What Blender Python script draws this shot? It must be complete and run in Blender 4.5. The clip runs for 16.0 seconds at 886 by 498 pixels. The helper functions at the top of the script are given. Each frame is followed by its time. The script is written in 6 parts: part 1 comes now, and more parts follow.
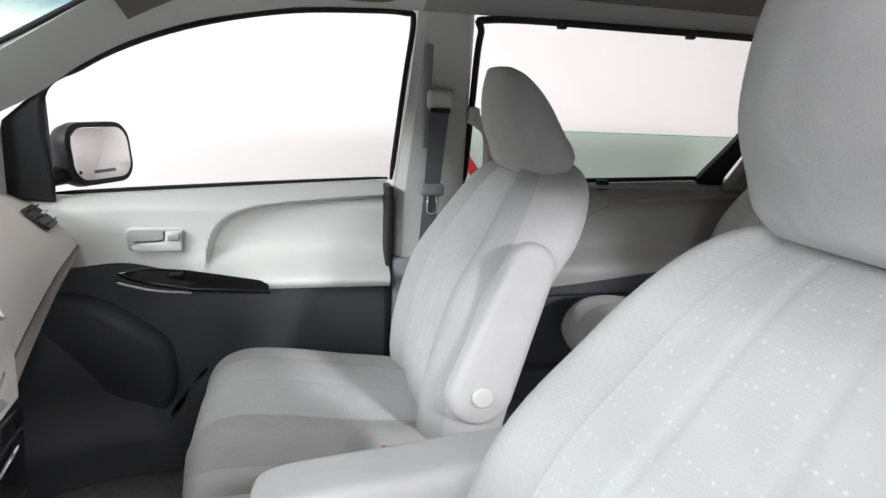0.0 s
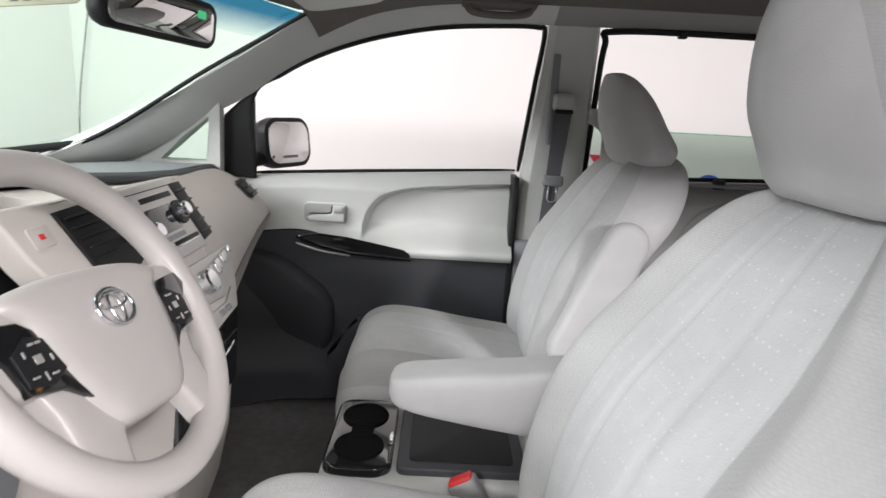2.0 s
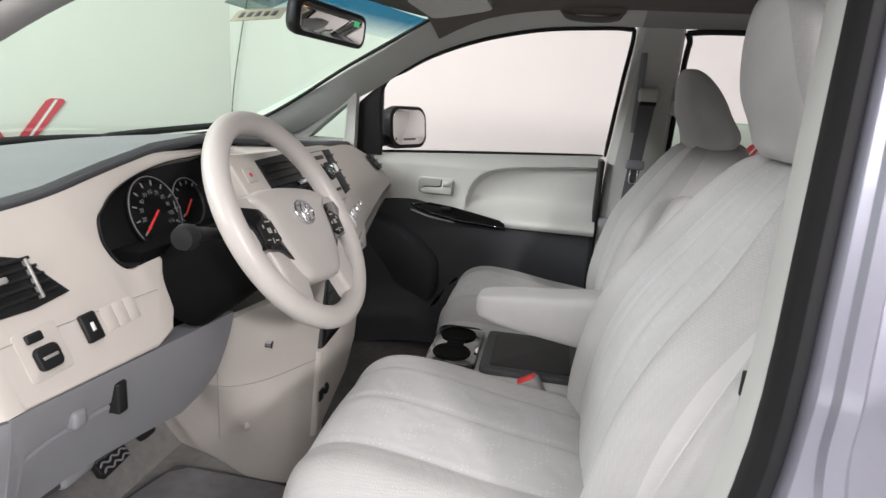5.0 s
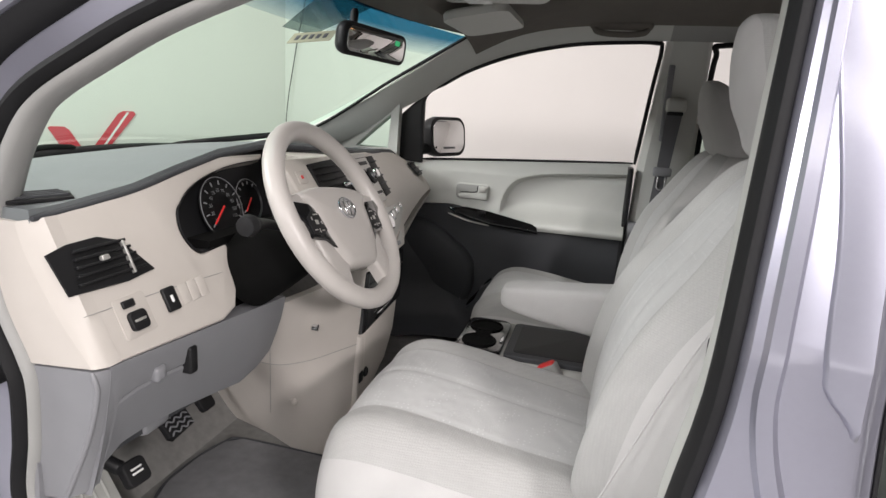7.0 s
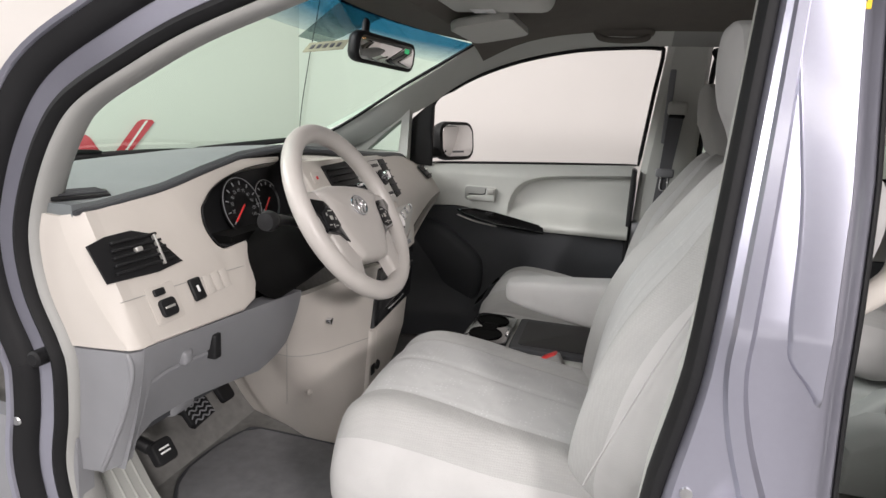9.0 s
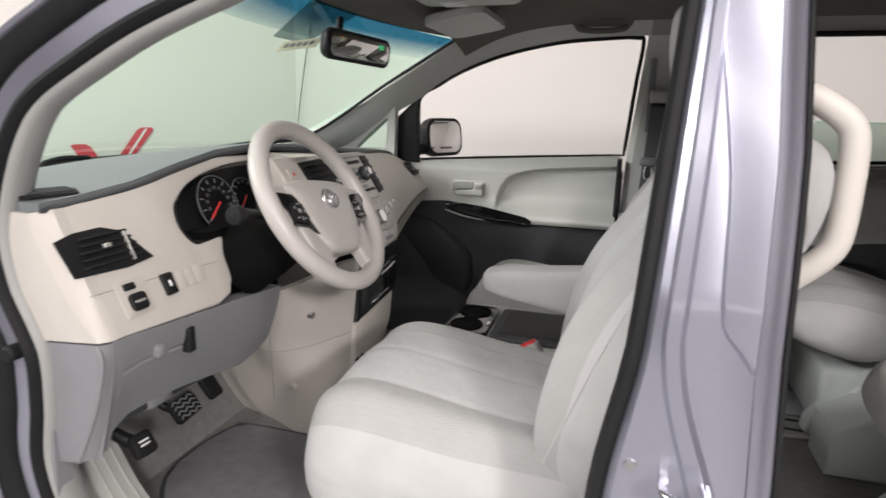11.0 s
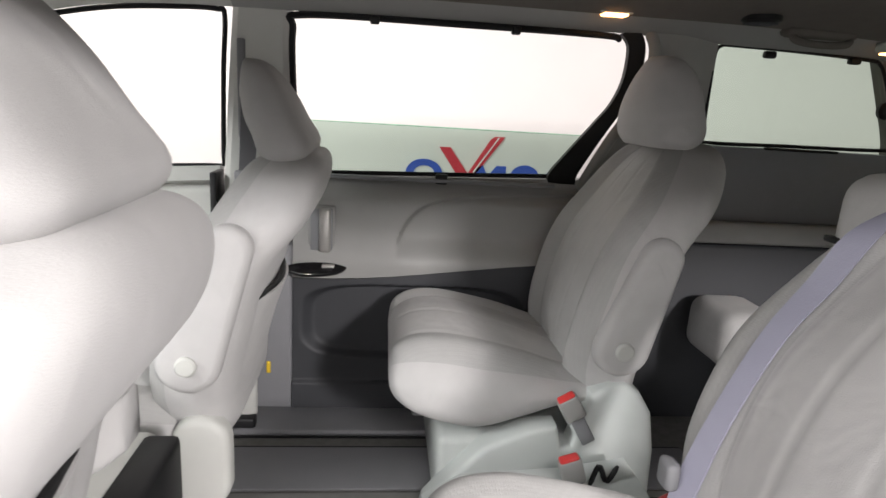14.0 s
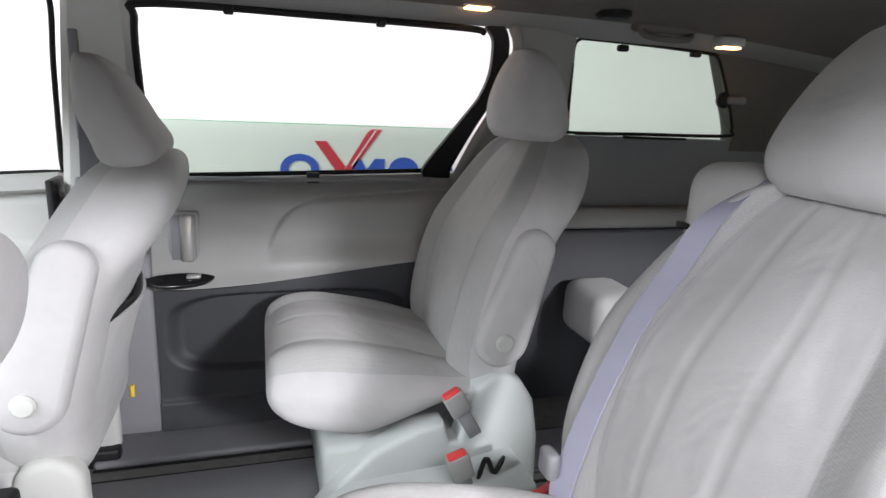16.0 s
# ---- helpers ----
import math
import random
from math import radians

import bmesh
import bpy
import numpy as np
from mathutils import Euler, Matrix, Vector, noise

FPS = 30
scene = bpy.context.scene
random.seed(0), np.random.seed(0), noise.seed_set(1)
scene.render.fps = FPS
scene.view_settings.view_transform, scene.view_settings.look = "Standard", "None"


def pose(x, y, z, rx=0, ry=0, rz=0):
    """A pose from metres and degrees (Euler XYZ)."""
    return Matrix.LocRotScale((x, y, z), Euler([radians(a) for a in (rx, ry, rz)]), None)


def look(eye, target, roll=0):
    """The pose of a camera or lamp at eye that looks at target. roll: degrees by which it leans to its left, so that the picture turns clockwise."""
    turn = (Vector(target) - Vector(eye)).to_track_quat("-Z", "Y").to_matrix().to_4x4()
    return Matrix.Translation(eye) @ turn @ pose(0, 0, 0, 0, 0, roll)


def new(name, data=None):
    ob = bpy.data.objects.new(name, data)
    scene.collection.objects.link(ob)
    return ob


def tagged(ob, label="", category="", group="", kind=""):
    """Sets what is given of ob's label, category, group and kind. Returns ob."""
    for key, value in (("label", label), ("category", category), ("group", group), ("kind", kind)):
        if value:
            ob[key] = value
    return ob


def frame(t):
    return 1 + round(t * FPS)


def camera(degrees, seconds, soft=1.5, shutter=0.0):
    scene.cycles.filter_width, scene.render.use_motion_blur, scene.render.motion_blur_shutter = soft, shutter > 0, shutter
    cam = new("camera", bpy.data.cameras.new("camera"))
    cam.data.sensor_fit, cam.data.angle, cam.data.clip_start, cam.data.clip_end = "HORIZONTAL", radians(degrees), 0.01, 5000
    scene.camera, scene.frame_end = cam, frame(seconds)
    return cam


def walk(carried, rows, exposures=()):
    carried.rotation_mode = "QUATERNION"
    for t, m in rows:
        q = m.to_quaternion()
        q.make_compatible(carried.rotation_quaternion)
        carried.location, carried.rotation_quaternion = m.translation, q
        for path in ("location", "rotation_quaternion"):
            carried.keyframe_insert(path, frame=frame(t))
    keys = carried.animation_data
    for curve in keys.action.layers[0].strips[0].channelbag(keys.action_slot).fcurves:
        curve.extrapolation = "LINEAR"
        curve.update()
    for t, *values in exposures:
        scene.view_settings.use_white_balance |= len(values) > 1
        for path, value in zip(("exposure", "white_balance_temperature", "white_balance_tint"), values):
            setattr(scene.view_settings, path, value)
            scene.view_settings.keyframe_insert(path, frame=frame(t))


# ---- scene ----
cam = camera(72.8, 16.0, shutter=0.5)
PATH = [
    (0, (0.32, -0.72, 1.3), (0.792, 1.166, 0.832), 2.6),
    (0.5, (0.302, -0.783, 1.284), (0.743, 1.117, 0.84), 2.5),
    (1, (0.27, -0.856, 1.282), (0.641, 1.059, 0.839), 2.8),
    (1.5, (0.275, -0.913, 1.284), (0.484, 1.023, 0.829), 3.0),
    (2, (0.325, -0.974, 1.285), (0.352, 0.971, 0.819), 3.2),
    (2.5, (0.363, -1.026, 1.28), (0.257, 0.915, 0.81), 3.4),
    (3, (0.354, -1.078, 1.277), (0.19, 0.861, 0.814), 2.8),
    (3.5, (0.335, -1.137, 1.267), (0.163, 0.802, 0.807), 2.5),
    (4, (0.332, -1.189, 1.255), (0.145, 0.745, 0.782), 2.7),
    (4.5, (0.341, -1.243, 1.259), (0.107, 0.681, 0.766), 3.6),
    (5, (0.385, -1.292, 1.264), (0.064, 0.62, 0.772), 4.0),
    (7.5, (0.455, -1.439, 1.267), (-0.032, 0.445, 0.803), 3.4),
    (8, (0.461, -1.458, 1.266), (-0.036, 0.423, 0.806), 3.2),
    (8.5, (0.47, -1.476, 1.263), (-0.035, 0.406, 0.811), 3.4),
    (10.8, (0.549, -1.497, 1.249), (-0.023, 0.368, 0.807), 1.7),
    (11, (0.563, -1.485, 1.246), (0.016, 0.386, 0.799), 1.4),
    (11.5, (0.671, -1.417, 1.269), (0.269, 0.487, 0.805), 1.8),
    (12, (0.783, -1.296, 1.281), (0.614, 0.637, 0.8), 1.9),
    (12.5, (0.823, -1.136, 1.3), (0.816, 0.799, 0.798), 1.4),
    (13, (0.875, -1.022, 1.29), (0.964, 0.915, 0.799), 1.7),
    (13.5, (0.958, -0.931, 1.307), (1.124, 1.0, 0.811), 2.5),
    (14, (1.013, -0.885, 1.319), (1.22, 1.045, 0.837), 3.6),
    (14.5, (1.058, -0.852, 1.318), (1.296, 1.073, 0.833), 3.8),
    (15, (1.084, -0.831, 1.319), (1.405, 1.078, 0.817), 3.1),
    (15.5, (1.075, -0.833, 1.324), (1.527, 1.05, 0.827), 3.0),
    (16, (1.043, -0.853, 1.331), (1.617, 0.999, 0.84), 2.9),
]
EXPOSURES = [(0, 0.57, 6350, 11), (1.5, 0.4, 6500, 12), (2.75, 0.3, 6500, 13), (4.5, 0.11, 6600, 12), (5.2, 0.02, 6650, 12), (8, -0.14, 6750, 12), (11, -0.16, 6800, 12), (12.5, 0.17, 6900, 12), (13.5, 0.48, 6800, 12), (14.25, 0.74, 6650, 12), (15.2, 0.93, 6400, 12), (16, 0.93, 6300, 12)]
walk(cam, [(t, look(eye, target, roll)) for t, eye, target, roll in PATH], EXPOSURES)

# ---------------------------------------------------------------- light
world = bpy.data.worlds.new("world")
scene.world = world
world.use_nodes = True
world.node_tree.nodes["Background"].inputs["Color"].default_value = (0.9, 0.95, 1.0, 1)
world.node_tree.nodes["Background"].inputs["Strength"].default_value = 0.3


def area_lamp(name, at, to, sx, sy, watts, colour):
    data = bpy.data.lights.new(name, "AREA")
    data.shape, data.size, data.size_y, data.energy, data.color = "RECTANGLE", sx, sy, watts, colour
    ob = new(name, data)
    ob.matrix_world = look(at, to)
    return ob


# First lamp is placed from shadow edges; the rest are added, unseen fill.
area_lamp("unseen_lamp", (3.2, -4.35, 2.7), (0.7, 0.0, 0.8), 0.45, 0.4, 158, (1.0, 0.98, 0.99))
area_lamp("unseen_lamp", (1.7, -2.7, 2.95), (1.1, 0.2, 0.5), 2.2, 0.4, 58, (1.0, 0.98, 0.99))
area_lamp("unseen_lamp", (0.9, -4.6, 2.7), (0.9, 0.4, 0.7), 4.0, 0.35, 26, (1.0, 0.98, 0.98))
area_lamp("unseen_lamp", (-3.2, -1.4, 2.75), (0.6, 0.0, 1.0), 2.0, 0.5, 132, (0.95, 0.99, 1.0))
# Added fill for the fronts of the second-row seats.
area_lamp("unseen_lamp", (-1.3, -3.5, 2.5), (1.3, -0.3, 0.9), 1.2, 0.4, 55, (0.98, 0.98, 1.0))
# Added low fill that brightens the lower door pillar.
area_lamp("unseen_lamp", (1.0, -5.6, 0.7), (0.9, 0.2, 0.7), 5.0, 0.8, 20, (1.0, 0.98, 0.98))
area_lamp("unseen_lamp", (0.9, -1.85, 3.0), (0.9, -1.55, 0.0), 5.5, 0.4, 8, (1.0, 0.98, 0.97))
area_lamp("unseen_lamp", (1.1, 2.4, 3.0), (1.1, 0.3, 0.7), 5.0, 0.5, 12, (1.0, 0.98, 0.95))
area_lamp("unseen_lamp", (0.7, 1.9, 3.05), (0.7, 3.4, 1.0), 5.5, 0.4, 1.2, (1.0, 0.95, 0.92))
area_lamp("unseen_lamp", (-2.2, 0.9, 3.0), (-3.2, 2.0, 0.9), 4.0, 0.6, 43, (1.0, 0.97, 0.95))
area_lamp("unseen_lamp", (-1.0, -0.3, 3.0), (-0.8, -0.3, 0.0), 0.5, 3.0, 50, (1.0, 0.97, 0.95))
area_lamp("unseen_lamp", (4.6, 0.0, 3.0), (5.2, 0.0, 0.0), 0.9, 4.0, 14, (1.0, 0.97, 0.95))


# ---------------------------------------------------------------- materials
def material(name, colour, rough=0.6, metal=0.0, var=0.06, scale=25.0, bump=0.08, bscale=400.0, spec=0.5, coat=0.0):
    m = bpy.data.materials.new(name)
    m.use_nodes = True
    t = m.node_tree
    b = t.nodes["Principled BSDF"]
    b.inputs["Roughness"].default_value = rough
    b.inputs["Metallic"].default_value = metal
    b.inputs["Specular IOR Level"].default_value = spec
    b.inputs["Coat Weight"].default_value = coat
    b.inputs["Coat Roughness"].default_value = 0.08
    co = t.nodes.new("ShaderNodeTexCoord")
    n1 = t.nodes.new("ShaderNodeTexNoise")
    n1.inputs["Scale"].default_value = scale
    n1.inputs["Detail"].default_value = 4
    n2 = t.nodes.new("ShaderNodeTexNoise")
    n2.inputs["Scale"].default_value = scale * 0.12
    n2.inputs["Detail"].default_value = 3
    add = t.nodes.new("ShaderNodeMath")
    add.operation = "ADD"
    ramp = t.nodes.new("ShaderNodeMapRange")
    ramp.inputs["From Min"].default_value, ramp.inputs["From Max"].default_value = 0.6, 1.4
    ramp.inputs["To Min"].default_value, ramp.inputs["To Max"].default_value = 1 - var, 1 + var
    mul = t.nodes.new("ShaderNodeVectorMath")
    mul.operation = "SCALE"
    mul.inputs[0].default_value = colour
    for n in (n1, n2):
        t.links.new(co.outputs["Object"], n.inputs["Vector"])
    t.links.new(n1.outputs["Fac"], add.inputs[0])
    t.links.new(n2.outputs["Fac"], add.inputs[1])
    t.links.new(add.outputs[0], ramp.inputs["Value"])
    t.links.new(ramp.outputs[0], mul.inputs["Scale"])
    t.links.new(mul.outputs[0], b.inputs["Base Color"])
    if bump:
        nb = t.nodes.new("ShaderNodeTexNoise")
        nb.inputs["Scale"].default_value = bscale
        nb.inputs["Detail"].default_value = 2
        t.links.new(co.outputs["Object"], nb.inputs["Vector"])
        bu = t.nodes.new("ShaderNodeBump")
        bu.inputs["Strength"].default_value = bump
        bu.inputs["Distance"].default_value = 0.001
        t.links.new(nb.outputs["Fac"], bu.inputs["Height"])
        t.links.new(bu.outputs["Normal"], b.inputs["Normal"])
    return m


def fabric(name, colour, pattern):
    """Woven seat cloth: nap, and rib rows or raised dots."""
    m = material(name, colour, rough=0.95, var=0.07, scale=18, bump=0.0, spec=0.15)
    t = m.node_tree
    b = t.nodes["Principled BSDF"]
    b.inputs["Sheen Weight"].default_value = 0.15
    b.inputs["Sheen Roughness"].default_value = 0.6
    co = t.nodes.new("ShaderNodeTexCoord")
    nap = t.nodes.new("ShaderNodeTexNoise")
    nap.inputs["Scale"].default_value = 650
    nap.inputs["Detail"].default_value = 3
    t.links.new(co.outputs["Object"], nap.inputs["Vector"])
    if pattern == "dots":
        v = t.nodes.new("ShaderNodeTexVoronoi")
        v.inputs["Scale"].default_value = 105
        v.inputs["Randomness"].default_value = 0.35
        t.links.new(co.outputs["Object"], v.inputs["Vector"])
        r = t.nodes.new("ShaderNodeMapRange")
        r.inputs["From Min"].default_value, r.inputs["From Max"].default_value = 0.10, 0.22
        r.inputs["To Min"].default_value, r.inputs["To Max"].default_value = 1.0, 0.0
        t.links.new(v.outputs["Distance"], r.inputs["Value"])
        out = r.outputs[0]
        w = 0.4
        light = (1.0, 1.22)
    elif pattern == "ribs":
        v = t.nodes.new("ShaderNodeTexVoronoi")
        v.inputs["Scale"].default_value = 220
        v.inputs["Randomness"].default_value = 0.25
        mp = t.nodes.new("ShaderNodeMapping")
        mp.inputs["Scale"].default_value = (1.1, 0.6, 1.5)
        t.links.new(co.outputs["Object"], mp.inputs["Vector"])
        t.links.new(mp.outputs[0], v.inputs["Vector"])
        out = v.outputs["Distance"]
        w = 1.0
        light = (1.04, 0.93)
    else:
        out, w = None, 0
    h = nap.outputs["Fac"]
    if out:
        tone = t.nodes.new("ShaderNodeMapRange")
        tone.inputs["To Min"].default_value, tone.inputs["To Max"].default_value = light
        tint = t.nodes.new("ShaderNodeVectorMath")
        tint.operation = "SCALE"
        t.links.new(b.inputs["Base Color"].links[0].from_socket, tint.inputs[0])
        t.links.new(out, tone.inputs["Value"])
        t.links.new(tone.outputs[0], tint.inputs["Scale"])
        t.links.new(tint.outputs[0], b.inputs["Base Color"])
        ma = t.nodes.new("ShaderNodeMath")
        ma.operation = "MULTIPLY_ADD"
        ma.inputs[1].default_value = w
        t.links.new(out, ma.inputs[0])
        t.links.new(h, ma.inputs[2])
        h = ma.outputs[0]
    bu = t.nodes.new("ShaderNodeBump")
    bu.inputs["Strength"].default_value = 0.35
    bu.inputs["Distance"].default_value = 0.0015
    t.links.new(h, bu.inputs["Height"])
    crease = t.nodes.new("ShaderNodeTexNoise")
    crease.inputs["Scale"].default_value = 9
    crease.inputs["Detail"].default_value = 2
    crease.inputs["Distortion"].default_value = 0.6
    t.links.new(co.outputs["Object"], crease.inputs["Vector"])
    bw = t.nodes.new("ShaderNodeBump")
    bw.inputs["Strength"].default_value = 0.35
    bw.inputs["Distance"].default_value = 0.02
    t.links.new(crease.outputs["Fac"], bw.inputs["Height"])
    t.links.new(bu.outputs["Normal"], bw.inputs["Normal"])
    t.links.new(bw.outputs["Normal"], b.inputs["Normal"])
    return m


def glass(name, tint, gloss=0.06):
    """A thin pane: tinted see-through with a weak mirror."""
    m = bpy.data.materials.new(name)
    m.use_nodes = True
    t = m.node_tree
    t.nodes.clear()
    o = t.nodes.new("ShaderNodeOutputMaterial")
    mix = t.nodes.new("ShaderNodeMixShader")
    tr = t.nodes.new("ShaderNodeBsdfTransparent")
    tr.inputs["Color"].default_value = (*tint, 1)
    gl = t.nodes.new("ShaderNodeBsdfGlossy")
    gl.inputs["Roughness"].default_value = 0.02
    lw = t.nodes.new("ShaderNodeLayerWeight")
    lw.inputs["Blend"].default_value = 0.5
    pw = t.nodes.new("ShaderNodeMath")
    pw.operation = "POWER"
    pw.inputs[1].default_value = 5.0
    ma = t.nodes.new("ShaderNodeMath")
    ma.operation = "MULTIPLY_ADD"
    ma.inputs[1].default_value, ma.inputs[2].default_value = 0.28, gloss * 0.5
    t.links.new(lw.outputs["Facing"], pw.inputs[0])
    t.links.new(pw.outputs[0], ma.inputs[0])
    t.links.new(ma.outputs[0], mix.inputs[0])
    t.links.new(tr.outputs[0], mix.inputs[1])
    t.links.new(gl.outputs[0], mix.inputs[2])
    t.links.new(mix.outputs[0], o.inputs["Surface"])
    return m


def glowing(name, colour, strength):
    m = bpy.data.materials.new(name)
    m.use_nodes = True
    b = m.node_tree.nodes["Principled BSDF"]
    b.inputs["Base Color"].default_value = (*colour, 1)
    b.inputs["Emission Color"].default_value = (*colour, 1)
    b.inputs["Emission Strength"].default_value = strength
    return m


CLOTH = fabric("pale_grey_cloth", (0.47, 0.465, 0.46), "plain")
CLOTH_DOT = fabric("pale_grey_dotted_cloth", (0.475, 0.477, 0.475), "dots")
CLOTH_RIB = fabric("grey_ribbed_cloth", (0.40, 0.397, 0.39), "ribs")
TRIM = material("light_grey_moulded_plastic", (0.50, 0.505, 0.48), 0.55, var=0.03, bump=0.12, bscale=900)
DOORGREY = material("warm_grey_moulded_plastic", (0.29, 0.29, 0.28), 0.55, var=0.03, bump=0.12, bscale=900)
# Near-black that paints the shade of hollows; the column shroud uses it too.
VOID = material("flat_black_for_hollow_shade_and_shroud", (0.004, 0.004, 0.004), 0.9, var=0.0, bump=0.0, spec=0.1)
IVORY = material("ivory_dash_plastic", (0.50, 0.465, 0.43), 0.5, var=0.03, bump=0.12, bscale=900)
DARKTRIM = material("slate_grey_moulded_plastic", (0.038, 0.040, 0.045), 0.6, var=0.05, bump=0.15, bscale=800)
DASHTOP = material("blue_grey_soft_dash_skin", (0.15, 0.165, 0.17), 0.62, var=0.05, bump=0.2, bscale=600)
MIDGREY = material("mid_grey_plastic", (0.21, 0.212, 0.225), 0.5, var=0.04, bump=0.12, bscale=900)
BLACK = material("black_plastic", (0.010, 0.010, 0.011), 0.5, spec=0.3, var=0.1, bump=0.1)
GLOSS = material("piano_black", (0.008, 0.008, 0.009), 0.07, var=0.0, bump=0.0, coat=0.6)
RUBBER = material("black_rubber_seal", (0.012, 0.012, 0.013), 0.65, spec=0.2, var=0.1, bump=0.1)
CARPET = material("grey_carpet", (0.20, 0.196, 0.188), 0.98, var=0.22, scale=45, bump=0.9, bscale=700, spec=0.1)
MAT = material("grey_floor_mat_pile", (0.17, 0.17, 0.175), 0.98, var=0.18, scale=40, bump=0.8, bscale=800, spec=0.1)
PAINT = material("silver_lavender_paint", (0.36, 0.36, 0.43), 0.3, metal=0.75, var=0.02, scale=900, bump=0.0, coat=0.8)
CHROME = material("chrome", (0.8, 0.8, 0.82), 0.12, metal=1.0, var=0.02, bump=0.0)
STEEL = material("brushed_steel", (0.5, 0.5, 0.5), 0.35, metal=1.0, var=0.08, bump=0.05)
SATIN = material("satin_silver_plastic", (0.45, 0.44, 0.42), 0.35, metal=0.5, var=0.03, bump=0.03)
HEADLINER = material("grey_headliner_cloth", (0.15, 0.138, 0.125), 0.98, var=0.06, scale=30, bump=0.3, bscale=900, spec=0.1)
BELT = material("grey_belt_webbing", (0.10, 0.10, 0.108), 0.7, var=0.05, bump=0.3, bscale=500)
BELT2 = material("lavender_grey_belt_webbing", (0.32, 0.32, 0.40), 0.6, var=0.04, bump=0.3, bscale=500)
RED = material("red_buckle_plastic", (0.65, 0.03, 0.03), 0.35, var=0.03, bump=0.0)
LEATHER = material("pale_leather", (0.41, 0.385, 0.365), 0.38, var=0.04, bump=0.2, bscale=500)
WALL = material("white_wall_paint", (0.720, 0.684, 0.661), 0.85, var=0.02, scale=3, bump=0.05, bscale=60)
# Grey of the unseen ceiling and walls, darkened to weaken bounced light.
CEIL = material("bounce_cutting_grey", (0.30, 0.30, 0.30), 0.9, var=0.02, scale=3, bump=0.05)
CONCRETE = material("sealed_grey_concrete", (0.36, 0.36, 0.37), 0.4, var=0.12, scale=4, bump=0.1, bscale=80)
LOGO_RED = material("red_sign_vinyl", (0.55, 0.03, 0.05), 0.4, var=0.02, bump=0.0)
LOGO_BLUE = material("blue_sign_vinyl", (0.03, 0.08, 0.42), 0.4, var=0.02, bump=0.0)
PAPER = material("printed_paper", (0.26, 0.26, 0.18), 0.8, var=0.15, scale=60, bump=0.0)
WHITE = material("white_print", (0.75, 0.75, 0.75), 0.6, var=0.0, bump=0.0)
YELLOW = material("yellow_label", (0.75, 0.5, 0.03), 0.6, var=0.05, bump=0.0)
MIRROR = material("mirror_silvering", (0.9, 0.9, 0.9), 0.01, metal=1.0, var=0.0, bump=0.0)
GREEN_GLASS = glass("green_tinted_glass", (0.72, 0.92, 0.81))
PRIVACY = glass("privacy_glass", (0.56, 0.67, 0.60))
SHADE = glass("blue_shade_band_glass", (0.05, 0.26, 0.44))
nt = SHADE.node_tree
where = nt.nodes.new("ShaderNodeTexCoord")
axes = nt.nodes.new("ShaderNodeSeparateXYZ")
fade = nt.nodes.new("ShaderNodeMapRange")
fade.inputs["From Min"].default_value, fade.inputs["From Max"].default_value = 1.425, 1.475
deep = nt.nodes.new("ShaderNodeMix")
deep.data_type = "RGBA"
deep.inputs["A"].default_value = (0.95, 0.98, 1.0, 1)
deep.inputs["B"].default_value = (0.03, 0.19, 0.36, 1)
nt.links.new(where.outputs["Object"], axes.inputs[0])
nt.links.new(axes.outputs["Z"], fade.inputs["Value"])
nt.links.new(fade.outputs[0], deep.inputs["Factor"])
nt.links.new(deep.outputs["Result"], nt.nodes["Transparent BSDF"].inputs["Color"])
FRIT = glass("dotted_grey_glass", (0.30, 0.36, 0.36))
BULB = glowing("warm_lamp_lens", (1.0, 0.50, 0.18), 5.0)
MINT = material("pale_green_grey_plastic", (0.51, 0.54, 0.525), 0.5, var=0.03, bump=0.12, bscale=900)
SCREEN = glowing("dim_green_readout", (0.05, 0.5, 0.2), 0.6)


# ---------------------------------------------------------------- mesh helpers
def to_mesh(name, verts, faces, angle=40):
    me = bpy.data.meshes.new(name)
    me.from_pydata([tuple(map(float, v)) for v in verts], [], faces)
    me.validate()
    bm = bmesh.new()
    bm.from_mesh(me)
    bmesh.ops.recalc_face_normals(bm, faces=bm.faces)
    bm.to_mesh(me)
    bm.free()
    return smooth(me, angle)


def smooth(me, angle=40):
    me.shade_smooth()
    me.set_sharp_from_angle(angle=radians(angle))
    return me


def thing(name, at, label, category, group="", kind=""):
    ob = new(name)
    ob.location = at
    ob.empty_display_size = 0.05
    return tagged(ob, label, category, group, kind)


def part(name, me, mat, parent, label=""):
    """One mesh under a thing or a part; its points are in world places."""
    ob = new(name, me)
    if mat:
        me.materials.append(mat)
    ob.parent = parent
    if not parent.parent:
        ob.matrix_parent_inverse = Matrix.Translation(-Vector(parent.location))
    return tagged(ob, label)


def solid(name, me, mat, label, category, group="", kind=""):
    ob = new(name, me)
    me.materials.append(mat)
    return tagged(ob, label, category, group, kind)


def rings(sections, closed=True, caps=True):
    """A skin over rings of equally many points."""
    n = len(sections[0])
    v = [p for s in sections for p in s]
    f = []
    for a in range(len(sections) - 1):
        for b in range(n if closed else n - 1):
            c = (b + 1) % n
            f.append((a * n + b, a * n + c, a * n + n + c, a * n + n + b))
    if caps:
        f.append(tuple(range(n)))
        f.append(tuple(range(len(v) - n, len(v))))
    return v, f


